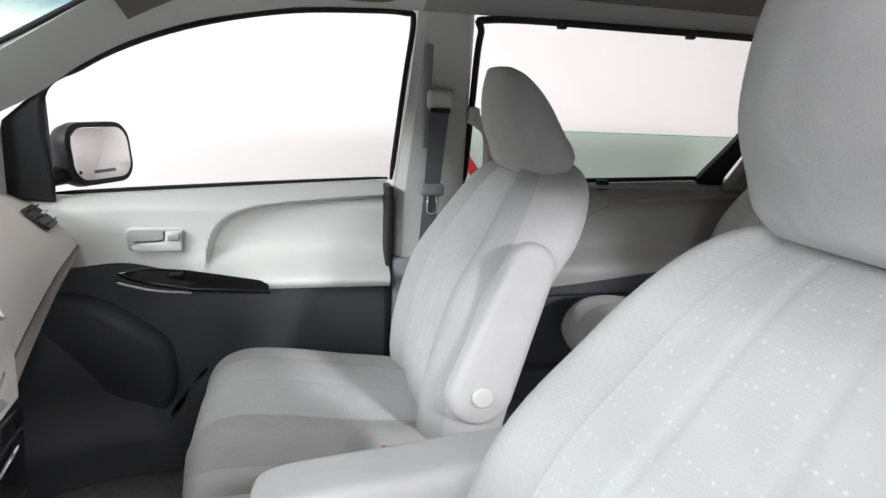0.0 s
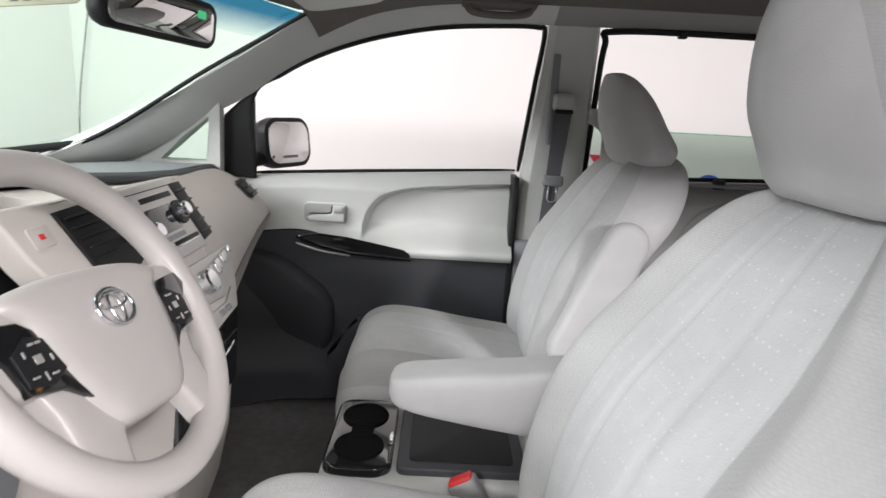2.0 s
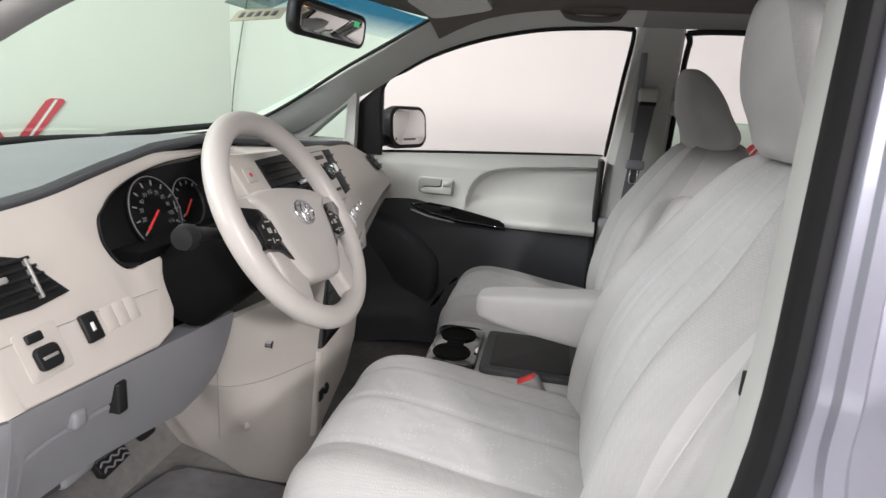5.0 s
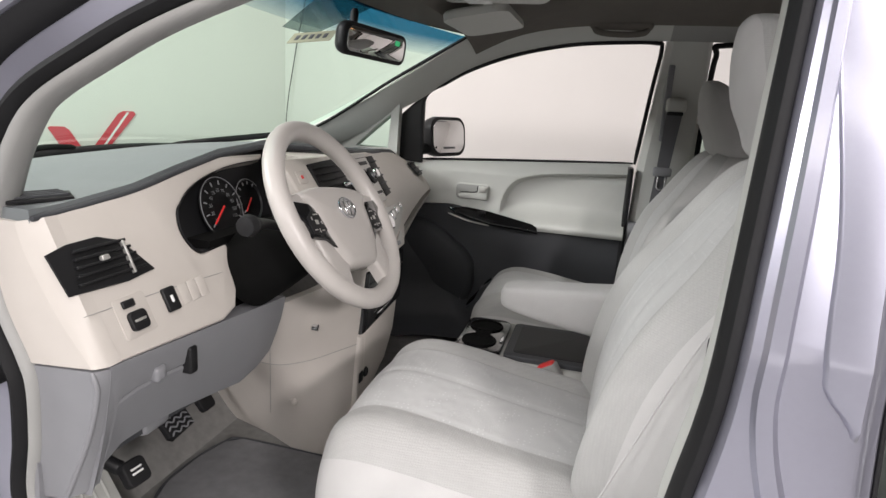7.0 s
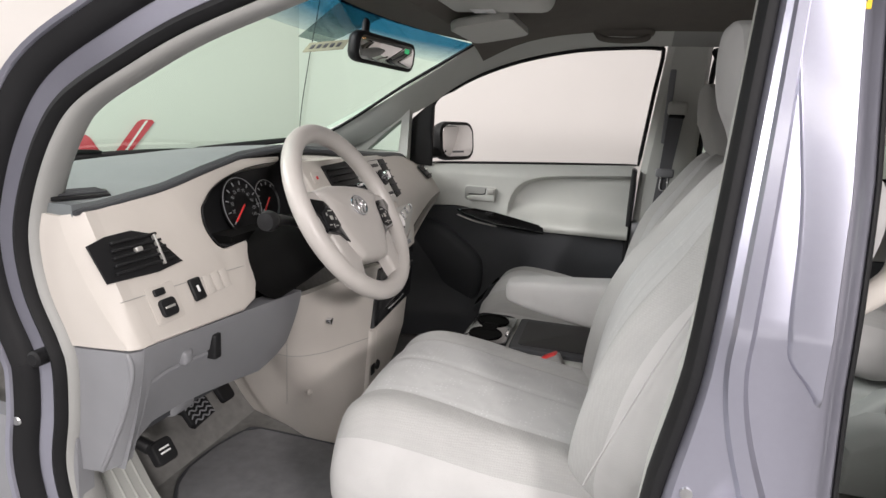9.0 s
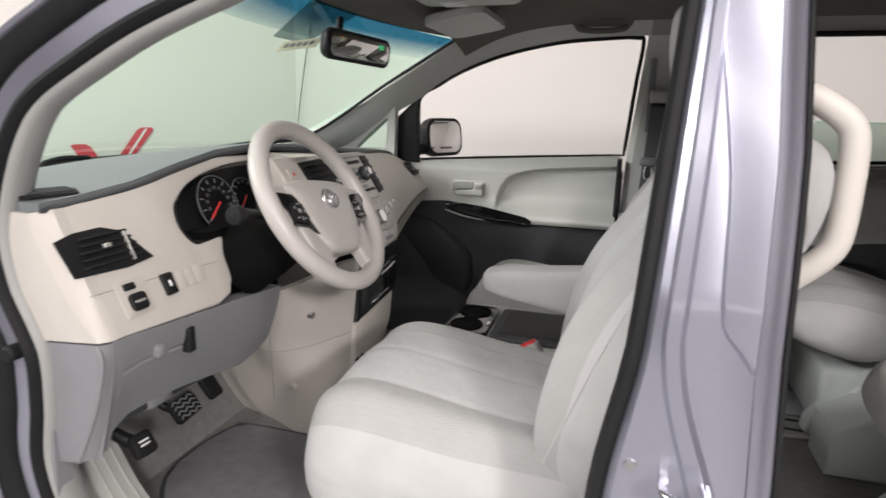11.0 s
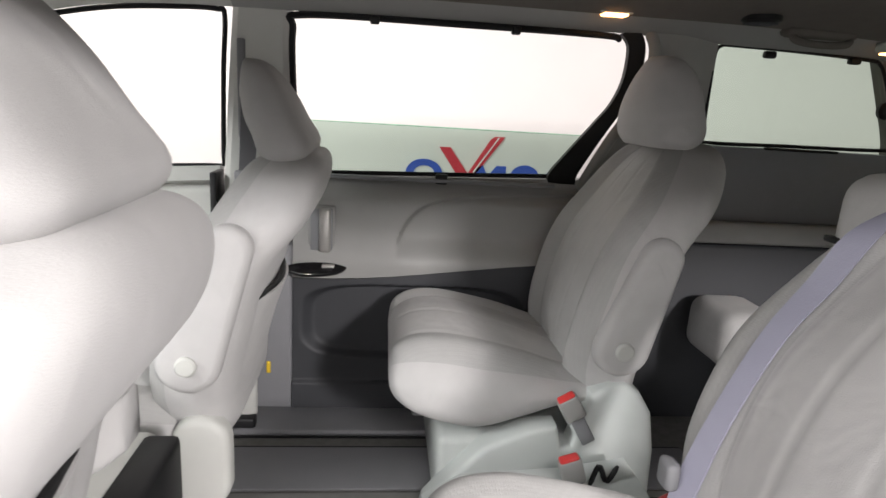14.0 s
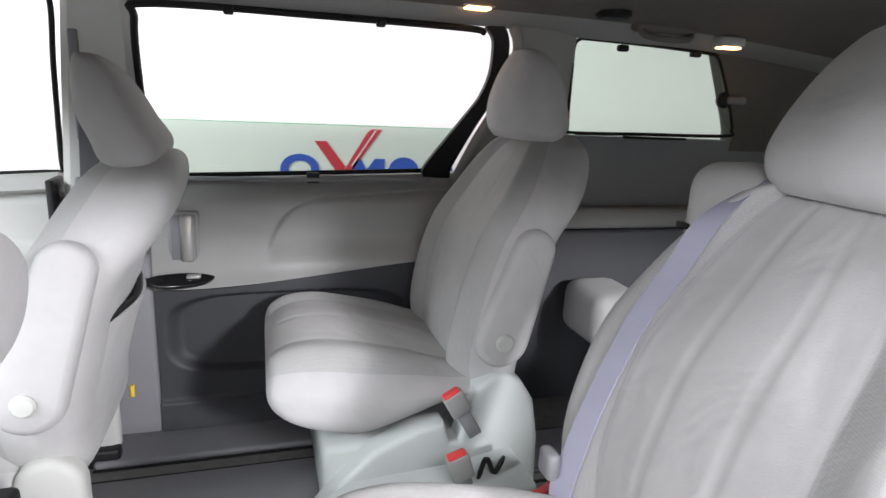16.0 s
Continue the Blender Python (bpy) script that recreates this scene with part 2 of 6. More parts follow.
def curve_points(pts, n, closed=False):
    """n points on a smooth curve through pts."""
    p = np.array(pts, float)
    if closed:
        p = np.vstack([p[-1], p, p[0], p[1]])
    else:
        p = np.vstack([2 * p[0] - p[1], p, 2 * p[-1] - p[-2]])
    k = len(p) - 3
    out = []
    for i in range(n):
        s = k * i / (n if closed else n - 1)
        j = min(int(s), k - 1)
        u = s - j
        a, b, c, d = p[j : j + 4]
        out.append(0.5 * (2 * b + (c - a) * u + (2 * a - 5 * b + 4 * c - d) * u * u + (3 * b - a - 3 * c + d) * u**3))
    return np.array(out)


def tube(pts, r, n=24, sides=10, flat=1.0, closed=False, ends=True):
    """A round rod along a smooth curve; flat squeezes it; r may be a list."""
    c = curve_points(pts, n, closed)
    secs = []
    up = None
    for i, p in enumerate(c):
        q, o = (c[(i + 1) % n], c[i - 1]) if closed else (c[min(i + 1, n - 1)], c[max(i - 1, 0)])
        d = q - o
        d = d / (np.linalg.norm(d) + 1e-9)
        if up is None:
            up = np.array([0, 0, 1.0]) if abs(d[2]) < 0.9 else np.array([0, 1.0, 0])
        a = np.cross(d, up)
        a /= np.linalg.norm(a) + 1e-9
        up = np.cross(a, d)
        rr = np.interp(i / (n - 1), np.linspace(0, 1, len(r)), r) if isinstance(r, (list, tuple)) else r
        if ends and not closed:
            e = min(i, n - 1 - i)
            rr = rr * (0.6 if e == 0 else 1.0)
        secs.append([p + rr * (math.cos(t) * a + flat * math.sin(t) * up) for t in np.linspace(0, 2 * math.pi, sides, endpoint=False)])
    if closed:
        secs.append(secs[0])
    return to_mesh("tube", *rings(secs, caps=not closed), angle=60)


def rbox(lo, hi, r=0.006, m=None, seg=2):
    """A box with rounded edges between two corners, turned by m."""
    bm = bmesh.new()
    c = [(a + b) / 2 for a, b in zip(lo, hi)]
    s = [max(abs(b - a), 1e-4) for a, b in zip(lo, hi)]
    bmesh.ops.create_cube(bm, size=1, matrix=Matrix.Translation(c) @ Matrix.Diagonal((*s, 1)))
    r = min(r, 0.45 * min(s))
    bmesh.ops.bevel(bm, geom=list(bm.edges), offset=r, segments=seg, profile=0.5, affect="EDGES")
    if m is not None:
        bmesh.ops.transform(bm, matrix=m, verts=bm.verts)
    me = bpy.data.meshes.new("box")
    bm.to_mesh(me)
    bm.free()
    return smooth(me, 50)


def plate(outline, frame_m, depth, bevel=0.003):
    """A flat outline (u, v) thickened along w and rounded, set into the world by frame_m."""
    bm = bmesh.new()
    vs = [bm.verts.new((u, v, 0)) for u, v in outline]
    f = bm.faces.new(vs)
    ext = bmesh.ops.extrude_face_region(bm, geom=[f])
    top = [e for e in ext["geom"] if isinstance(e, bmesh.types.BMVert)]
    bmesh.ops.translate(bm, verts=top, vec=(0, 0, depth))
    bmesh.ops.recalc_face_normals(bm, faces=bm.faces)
    if bevel:
        es = [e for e in bm.edges if all(v in set(top) for v in e.verts)]
        bmesh.ops.bevel(bm, geom=es, offset=bevel, segments=3, profile=0.5, affect="EDGES")
    bmesh.ops.transform(bm, matrix=frame_m, verts=bm.verts)
    me = bpy.data.meshes.new("plate")
    bm.to_mesh(me)
    bm.free()
    return smooth(me, 35)


def plane_frame(origin, u, v):
    """The frame whose flat axes are u and v (made square), w = u x v."""
    u = Vector(u).normalized()
    w = u.cross(Vector(v)).normalized()
    v = w.cross(u)
    return Matrix.Translation(origin) @ Matrix((u, v, w)).transposed().to_4x4()


def rounded(w, h, r, n=5, cx=0.0, cy=0.0):
    """A rounded rectangle's outline."""
    out = []
    for sx, sy, a0 in ((1, -1, -90), (1, 1, 0), (-1, 1, 90), (-1, -1, 180)):
        for i in range(n):
            a = radians(a0 + 90 * i / (n - 1))
            out.append((cx + sx * (w / 2 - r) + r * math.cos(a), cy + sy * (h / 2 - r) + r * math.sin(a)))
    return out


def skin(f, nu, nv, depth, angle=40):
    """A sheet f(u, v), u and v from 0 to 1, thickened by the vector depth."""
    d = np.array(depth, float)
    v = [np.array(f(i / (nu - 1), j / (nv - 1)), float) for i in range(nu) for j in range(nv)]
    n = len(v)
    fs = [(i * nv + j, i * nv + j + 1, (i + 1) * nv + j + 1, (i + 1) * nv + j) for i in range(nu - 1) for j in range(nv - 1)]
    rim = [i * nv for i in range(nu)] + [(nu - 1) * nv + j for j in range(1, nv)] + [i * nv + nv - 1 for i in range(nu - 2, -1, -1)] + list(range(nv - 2, 0, -1))
    v += [p + d for p in v]
    fs += [tuple(n + i for i in reversed(q)) for q in fs]
    for a in range(len(rim)):
        b = (a + 1) % len(rim)
        fs.append((rim[a], rim[b], n + rim[b], n + rim[a]))
    return to_mesh("skin", v, fs, angle)


def lathe(profile, frame_m, sides=32):
    """Turns (radius, height) points round w of the frame."""
    secs = [[frame_m @ Vector((max(r, 1e-4) * math.cos(a), max(r, 1e-4) * math.sin(a), h)) for a in np.linspace(0, 2 * math.pi, sides, endpoint=False)] for r, h in profile]
    return to_mesh("lathe", *rings(secs), angle=35)


def ribbon(a, b, n, thick, bulge=0.0, m=7):
    """A panel between two curves, thickened outward (+-y) and bowed."""
    A, B = curve_points(a, n), curve_points(b, n)

    def f(u, v):
        p = A[round(u * (n - 1))] * (1 - v) + B[round(u * (n - 1))] * v
        return p + np.array([0, bulge * math.sin(math.pi * v), 0])

    return skin(f, n, m, thick)


def gauss(x, s):
    return math.exp(-((x / s) ** 2))


def smoothstep(a, b, x):
    t = min(max((x - a) / (b - a), 0.0), 1.0)
    return t * t * (3 - 2 * t)


# ---------------------------------------------------------------- room
X0, X1, Y0, Y1, ZC = -7.4, 6.0, -5.8, 3.40, 3.1
CORNER, WALL_WAY = Vector((-2.25, 3.40, 0)), Vector((-0.69, -0.724, 0)).normalized()
solid("ground", rbox((X0 - 0.2, Y0 - 0.2, -0.15), (X1 + 0.2, Y1 + 0.2, 0), 0.01), CONCRETE, "sealed grey concrete studio floor", "floor", kind="structure")
solid("ceiling", rbox((X0 - 0.2, Y0 - 0.2, ZC), (X1 + 0.2, Y1 + 0.2, ZC + 0.15), 0.01), CEIL, "unseen studio ceiling, grey to cut bounced light", "ceiling", kind="structure")
wall_front = solid("wall_front", rbox((0, -0.15, 0), (8.0, 0, ZC), 0.01, plane_frame(CORNER, WALL_WAY, WALL_WAY.cross(Vector((0, 0, 1))) * -1)), WALL, "plain white painted studio wall with sign", "wall", kind="structure")
solid("wall_end", rbox((X0 - 0.15, Y0, 0), (X0, -1.5, ZC), 0.01), CEIL, "plain unseen studio wall, grey to cut bounced light", "wall", kind="structure")
wall_side = solid("wall_side", rbox((CORNER[0] - 0.05, Y1, 0), (X1, Y1 + 0.15, ZC), 0.01), WALL, "plain white painted studio wall with sign", "wall", kind="structure")
solid("wall_rear", rbox((X1, Y0, 0), (X1 + 0.15, Y1 + 0.15, ZC), 0.01), WALL, "plain white painted studio wall", "wall", kind="structure")
solid("wall_near", rbox((X0 - 0.15, Y0 - 0.15, 0), (X1 + 0.15, Y0, ZC), 0.01), CEIL, "plain unseen studio wall, grey to cut bounced light", "wall", kind="structure")


def sign(frame_m, k, wide=1.0, low=False):
    """Red tick between blue rounded shapes, flat on the wall; k is its scale."""
    frame_m = frame_m @ Matrix.Diagonal((wide, 1, 1, 1))
    s = thing("wall_sign", frame_m.translation, "red tick between blue rounded shapes on white wall", "sign")
    tick_l = [(-0.23, 0.145), (-0.15, 0.145), (-0.02, -0.03), (-0.055, -0.10)]
    tick_r = [(-0.055, -0.10), (-0.02, -0.12), (0.235, 0.235), (0.165, 0.235), (0.135, 0.215)]
    stripe = [(0.02, -0.02), (0.026, -0.026), (0.196, 0.228), (0.186, 0.228)]
    if low:
        tick_l = [(-0.105, 0.150), (-0.095, 0.157), (-0.045, 0.157), (-0.028, 0.145), (0.035, 0.03), (0.045, -0.035), (0.02, -0.09)]
        tick_r = [(0.035, 0.03), (0.045, -0.035), (0.06, -0.02), (0.235, 0.225), (0.228, 0.237), (0.185, 0.237), (0.165, 0.225)]
        stripe = [(0.050, 0.0), (0.057, -0.006), (0.209, 0.232), (0.199, 0.232)]
    part("tick_short_arm", plate([(x * k, y * k) for x, y in tick_l], frame_m, 0.012, 0), LOGO_RED, s)
    part("tick_long_arm", plate([(x * k, y * k) for x, y in tick_r], frame_m, 0.012, 0), LOGO_RED, s)
    part("tick_stripe", plate([(x * k, y * k) for x, y in stripe], frame_m @ pose(0, 0, 0.008), 0.006, 0), WHITE, s)
    for cx, r0, w in ((-0.33, 0.105, 0.045),):
        out = [[frame_m @ Vector((k * (cx + rr * math.cos(a) * 1.25), k * (-0.05 + rr * math.sin(a)), z)) for rr, z in ((r0, 0), (r0, 0.012), (r0 - w, 0.012), (r0 - w, 0))] for a in np.linspace(0, 2 * math.pi, 41)]
        part("blue_ring", to_mesh("ring", *rings(out, caps=False)), LOGO_BLUE, s)
    arch = [(0.03, -0.15), (0.03, 0.0), (0.09, 0.03), (0.13, -0.05), (0.19, 0.03), (0.26, 0.03), (0.26, -0.15)]
    part("blue_peaks", plate([(x * k, y * k) for x, y in arch], frame_m, 0.012, 0), LOGO_BLUE, s)
    part("blue_disc", plate([(k * (0.40 + 0.11 * math.cos(a)), k * (-0.055 + 0.1 * math.sin(a))) for a in np.linspace(0, 2 * math.pi, 30, endpoint=False)], frame_m, 0.012, 0), LOGO_BLUE, s)
    part("blue_disc", plate([(k * (0.66 + 0.11 * math.cos(a)), k * (-0.055 + 0.1 * math.sin(a))) for a in np.linspace(0, 2 * math.pi, 30, endpoint=False)], frame_m, 0.012, 0), LOGO_BLUE, s)
    return s


sign(plane_frame((1.63, Y1 - 0.002, 0.85), (1, 0, 0), (0, 0, 1)), 1.0)
sign(plane_frame(CORNER + WALL_WAY * 1.57 + Vector((0.724, -0.69, 0)) * 0.004 + Vector((0, 0, 0.68)), -WALL_WAY, (0, 0, 1)), 1.62, 1.05, low=True)
solid("wall_cable", tube([(-2.235, 3.345, 0.0), (-2.222, 3.353, 1.0), (-2.14, 3.362, 1.6), (-2.03, 3.375, 2.2), (-1.95, 3.385, ZC)], 0.004, 24, 6), BLACK, "thin dark cable hanging in wall corner", "cable")

# ---------------------------------------------------------------- vehicle shell
solid("floor", rbox((-0.75, -0.80, 0.30), (3.1, 0.80, 0.37), 0.01), CARPET, "grey pile carpet floor of the minivan", "floor", kind="structure")
solid("floor_toe_board", skin(lambda u, v: (-0.45 - 0.28 * u, -0.78 + 1.56 * v, 0.365 + 0.26 * u + 0.10 * u * u), 8, 8, (-0.03, 0, -0.03)), CARPET, "grey carpeted sloping toe board", "floor", kind="structure")


def liner(u, v):
    x, y = -0.01 + 3.1 * u, -0.70 + 1.4 * v
    z = 1.615 - 0.115 * math.exp(-max(x, 0) / 0.16) - 0.05 * max(0, x - 1.8) ** 2
    return (x, y, z - 0.06 * abs(y / 0.70) ** 3.5)


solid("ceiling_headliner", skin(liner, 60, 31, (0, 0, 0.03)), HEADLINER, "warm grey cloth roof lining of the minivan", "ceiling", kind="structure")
solid("roof_skin", skin(lambda u, v: (-0.05 + 3.3 * u, -0.80 + 1.6 * v, 1.70 - 0.14 * math.exp(-u * 10) - 0.09 * abs(2 * v - 1) ** 4), 24, 13, (0, 0, 0.02)), PAINT, "silver painted roof of the minivan", "roof", kind="structure")


def pierced(axis, at, thick, lo, hi, wlo, whi):
    """A flat wall across one axis with one rectangular opening; lo, hi and wlo, whi: its own and the opening's corners."""
    bm = bmesh.new()
    for (a0, b0), (a1, b1) in (((lo[0], lo[1]), (hi[0], wlo[1])), ((lo[0], whi[1]), (hi[0], hi[1])), ((lo[0], wlo[1]), (wlo[0], whi[1])), ((whi[0], wlo[1]), (hi[0], whi[1]))):
        c, d = ((a0 + a1) / 2, (b0 + b1) / 2), (a1 - a0, b1 - b0)
        if axis == "x":
            m = Matrix.Translation((at, c[0], c[1])) @ Matrix.Diagonal((thick, d[0], d[1], 1))
        else:
            m = Matrix.Translation((c[0], at, c[1])) @ Matrix.Diagonal((d[0], thick, d[1], 1))
        bmesh.ops.create_cube(bm, size=1, matrix=m)
    me = bpy.data.meshes.new("pierced")
    bm.to_mesh(me)
    bm.free()
    return me


solid("wall_tailgate", pierced("x", 3.11, 0.06, (-0.85, 0.3), (0.85, 1.60), (-0.62, 1.08), (0.62, 1.46)), DARKTRIM, "dark grey tailgate trim round a window", "wall", kind="structure")
solid("wall_left_rear", pierced("y", -0.86, 0.08, (2.0, 0.3), (3.1, 1.60), (2.1, 1.22), (2.75, 1.48)), DARKTRIM, "dark grey rear side trim round a window", "wall", kind="structure")
for name, pts, label in (("window_tailgate", [(3.11, -0.64, 1.07), (3.11, 0.64, 1.07), (3.11, 0.64, 1.47), (3.11, -0.64, 1.47)], "dark tinted tailgate window"), ("window_left_rear", [(2.09, -0.86, 1.21), (2.76, -0.86, 1.21), (2.76, -0.86, 1.49), (2.09, -0.86, 1.49)], "tinted rear side window")):
    pane = solid(name, to_mesh("pane", pts, [(0, 1, 2, 3)]), PRIVACY, label, "window", kind="structure")
    pane.visible_shadow = False
solid("wall_firewall", rbox((-0.98, -0.80, 0.3), (-0.93, 0.80, 1.06), 0.01), DARKTRIM, "dark bulkhead behind the dashboard", "wall", kind="structure")

# roof rails and windscreen pillars, both sides
RAIL_LOW = [(-0.80, 0.70, 1.0), (-0.66, 0.71, 1.05), (-0.50, 0.72, 1.11), (-0.33, 0.745, 1.215), (-0.22, 0.79, 1.285), (-0.13, 0.79, 1.35), (-0.02, 0.79, 1.41), (0.13, 0.79, 1.463), (0.31, 0.79, 1.50), (0.49, 0.785, 1.512), (0.62, 0.78, 1.514)]
RAIL_TOP = [(-1.0, 0.50, 1.0), (-0.84, 0.54, 1.05), (-0.64, 0.58, 1.12), (-0.45, 0.64, 1.23), (-0.28, 0.645, 1.33), (-0.15, 0.64, 1.41), (-0.02, 0.635, 1.487), (0.13, 0.66, 1.545), (0.31, 0.69, 1.562), (0.49, 0.70, 1.566), (0.62, 0.70, 1.567)]


def flip(pts):
    return [(x, -y, z) for x, y, z in pts]


solid("trim_windscreen_pillar", ribbon(RAIL_LOW, RAIL_TOP, 40, (0, 0.04, 0.03), -0.012), TRIM, "light grey windscreen pillar trim", "pillar trim", kind="structure")
REAR_LOW = [(0.62, 0.78, 1.514), (0.80, 0.78, 1.516), (1.20, 0.78, 1.522), (1.65, 0.785, 1.522), (1.95, 0.80, 1.515), (2.45, 0.81, 1.505), (3.08, 0.82, 1.45)]
REAR_TOP = [(0.62, 0.70, 1.567), (0.80, 0.70, 1.567), (1.20, 0.70, 1.567), (1.65, 0.70, 1.567), (1.95, 0.70, 1.566), (2.45, 0.70, 1.54), (3.08, 0.70, 1.48)]
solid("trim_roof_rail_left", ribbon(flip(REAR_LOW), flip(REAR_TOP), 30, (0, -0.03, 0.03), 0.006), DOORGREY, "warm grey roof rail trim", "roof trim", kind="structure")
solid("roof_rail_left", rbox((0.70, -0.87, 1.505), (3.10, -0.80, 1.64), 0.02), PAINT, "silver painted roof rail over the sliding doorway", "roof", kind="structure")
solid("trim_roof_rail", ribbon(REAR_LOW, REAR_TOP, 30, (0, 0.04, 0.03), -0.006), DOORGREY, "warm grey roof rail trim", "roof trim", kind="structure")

# windscreen
ws_edge = [(-0.92, 0.56, 1.06), (-0.60, 0.60, 1.14), (-0.28, 0.645, 1.345), (-0.02, 0.635, 1.495)]


def screen(u, v, lift=0.0):
    c = curve_points(ws_edge, 40)[round(u * 39)]
    w = c[1] + 0.07
    y = -w + 2 * w * v
    return (c[0] - 0.16 * (1 - (y / w) ** 2) + lift * 0.5, y, c[2] + 0.012 * (1 - (y / w) ** 2) - lift)


windscreen = thing("window_windscreen", (-0.5, 0, 1.1), "green tinted windscreen with blue shade band", "window", kind="structure")
glass_pane = part("pane", to_mesh("pane", [screen(i / 39, j / 20) for i in range(40) for j in range(21)], [(i * 21 + j, i * 21 + j + 1, i * 21 + j + 22, i * 21 + j + 21) for i in range(39) for j in range(20)]), GREEN_GLASS, windscreen)
glass_pane.visible_shadow = False
band = part("shade_band", to_mesh("band", [screen(i / 39, j / 20, 0.005) for i in range(33, 40) for j in range(21)], [(i * 21 + j, i * 21 + j + 1, i * 21 + j + 22, i * 21 + j + 21) for i in range(6) for j in range(20)]), SHADE, windscreen, "deep blue sun shade strip")
band.visible_shadow = False
frit = part("dotted_patch", to_mesh("frit", [screen(i / 39, 0.41 + 0.18 * j / 6 + 0.035 * (39 - i) / 7 * (1 - j / 3), 0.010) for i in range(32, 40) for j in range(7)], [(i * 7 + j, i * 7 + j + 1, i * 7 + j + 8, i * 7 + j + 7) for i in range(7) for j in range(6)]), FRIT, windscreen, "grey dotted patch behind the mirror")
frit.visible_shadow = False
part("edge_seal", tube([(x, y + 0.0, z) for x, y, z in ws_edge], 0.006, 30, 6), RUBBER, windscreen)
part("cowl_seal", tube([(-0.93, -0.60, 1.03), (-1.06, -0.3, 1.045), (-1.10, 0, 1.055), (-1.06, 0.3, 1.06), (-0.90, 0.60, 1.06)], 0.016, 30, 8), BLACK, windscreen, "black cowl edge with wiper")
part("wiper", tube([(-0.93, 0.30, 1.080), (-0.80, 0.46, 1.105), (-0.60, 0.63, 1.138)], 0.011, 16, 6), BLACK, windscreen, "black wiper arm")
part("wiper", tube([(-1.09, -0.10, 1.065), (-1.10, -0.02, 1.075), (-1.09, 0.07, 1.072)], 0.009, 16, 6), BLACK, windscreen, "black wiper arm")
part("header_rail", skin(lambda u, v: (-0.05 + 0.06 * u - 0.14 * (1 - (2 * v - 1) ** 2) * (1 - u), -0.66 + 1.32 * v, 1.50 + 0.02 * u), 5, 21, (0, 0, 0.03)), HEADLINER, windscreen, "grey cloth roof edge above the screen")

# fixed triangular side pane
tri = thing("window_front_quarter", (-0.38, 0.74, 1.1), "small triangular front quarter window", "window", kind="structure")
tri_pts = [(-0.46, 1.095), (-0.335, 1.095), (-0.325, 1.215)]
p = part("pane", to_mesh("tri", [(x, 0.745, z) for x, z in tri_pts], [(0, 1, 2)]), GREEN_GLASS, tri)
p.visible_shadow = False


def reach(poly, c0, ang):
    """Distance from c0 to the outline of poly in the direction ang."""
    d = (math.cos(ang), math.sin(ang))
    best = 9.0
    for (x0, z0), (x1, z1) in zip(poly, poly[1:] + poly[:1]):
        ex, ez = x1 - x0, z1 - z0
        det = d[0] * -ez + d[1] * ex
        if abs(det) > 1e-9:
            rx, rz = x0 - c0[0], z0 - c0[1]
            s, k = (rx * -ez + rz * ex) / det, (d[0] * rz - d[1] * rx) / det
            if s > 0 and -1e-6 <= k <= 1 + 1e-6:
                best = min(best, s)
    return best


c0 = (-0.365, 1.130)
outer_poly = [(-0.90, 1.0), (-0.296, 1.0), (-0.290, 1.262), (-0.33, 1.238), (-0.50, 1.135), (-0.64, 1.09), (-0.90, 1.04)]
secs = []
for i in range(73):
    ang = 2 * math.pi * i / 72
    ri, ro = reach(tri_pts, c0, ang), reach(outer_poly, c0, ang)
    ri = ri * 0.96
    secs.append([(c0[0] + r * math.cos(ang), y, c0[1] + r * math.sin(ang)) for r, y in ((ri, 0.768), (ri, 0.748), (ri + 0.008, 0.738), (ro, 0.734), (ro, 0.768))])
part("frame", to_mesh("frame", *rings(secs, caps=False), angle=40), TRIM, tri, "light grey plastic surround")

# driver side: windscreen pillar, door opening ring
DOOR_RING = [(0.595, -0.77, 0.46), (0.60, -0.765, 0.80), (0.606, -0.75, 1.08), (0.626, -0.695, 1.38), (0.605, -0.69, 1.48), (0.49, -0.69, 1.515), (0.28, -0.715, 1.485), (0.09, -0.755, 1.400), (-0.055, -0.785, 1.337), (-0.150, -0.80, 1.285), (-0.232, -0.805, 1.236), (-0.272, -0.81, 1.185), (-0.310, -0.81, 1.11), (-0.329, -0.81, 1.04), (-0.321, -0.81, 0.965), (-0.291, -0.81, 0.892), (-0.279, -0.81, 0.845), (-0.284, -0.81, 0.76), (-0.297, -0.81, 0.66), (-0.262, -0.81, 0.55), (-0.16, -0.81, 0.44), (0.10, -0.81, 0.40), (0.45, -0.80, 0.40)]
ring_c = curve_points(DOOR_RING, 160, closed=True)
mid = np.array([0.16, -0.85, 0.95])


def ring_band(offsets, name="band"):
    """A moulding that follows the door opening; offsets: (outward in its plane, sideways)."""
    secs = []
    n = len(ring_c)
    for i, p in enumerate(ring_c):
        d = ring_c[(i + 1) % n] - ring_c[i - 1]
        o = np.array([d[2], 0, -d[0]])
        o /= np.linalg.norm(o)
        if o @ (p - mid) < 0:
            o = -o
        k = smoothstep(0.42, 0.52, p[0]) * smoothstep(1.50, 1.44, p[2])
        secs.append([p + (a * (1 - k) + min(a, 0.02) * k) * o + np.array([0, b * (1 - k) + max(b, -0.02) * k, 0]) for a, b in offsets])
    secs.append(secs[0])
    return to_mesh(name, *rings(secs, caps=False), angle=50)


shell = thing("door_opening", (0.16, -0.86, 0.4), "open front doorway with black seals and silver sill", "door opening", kind="structure")
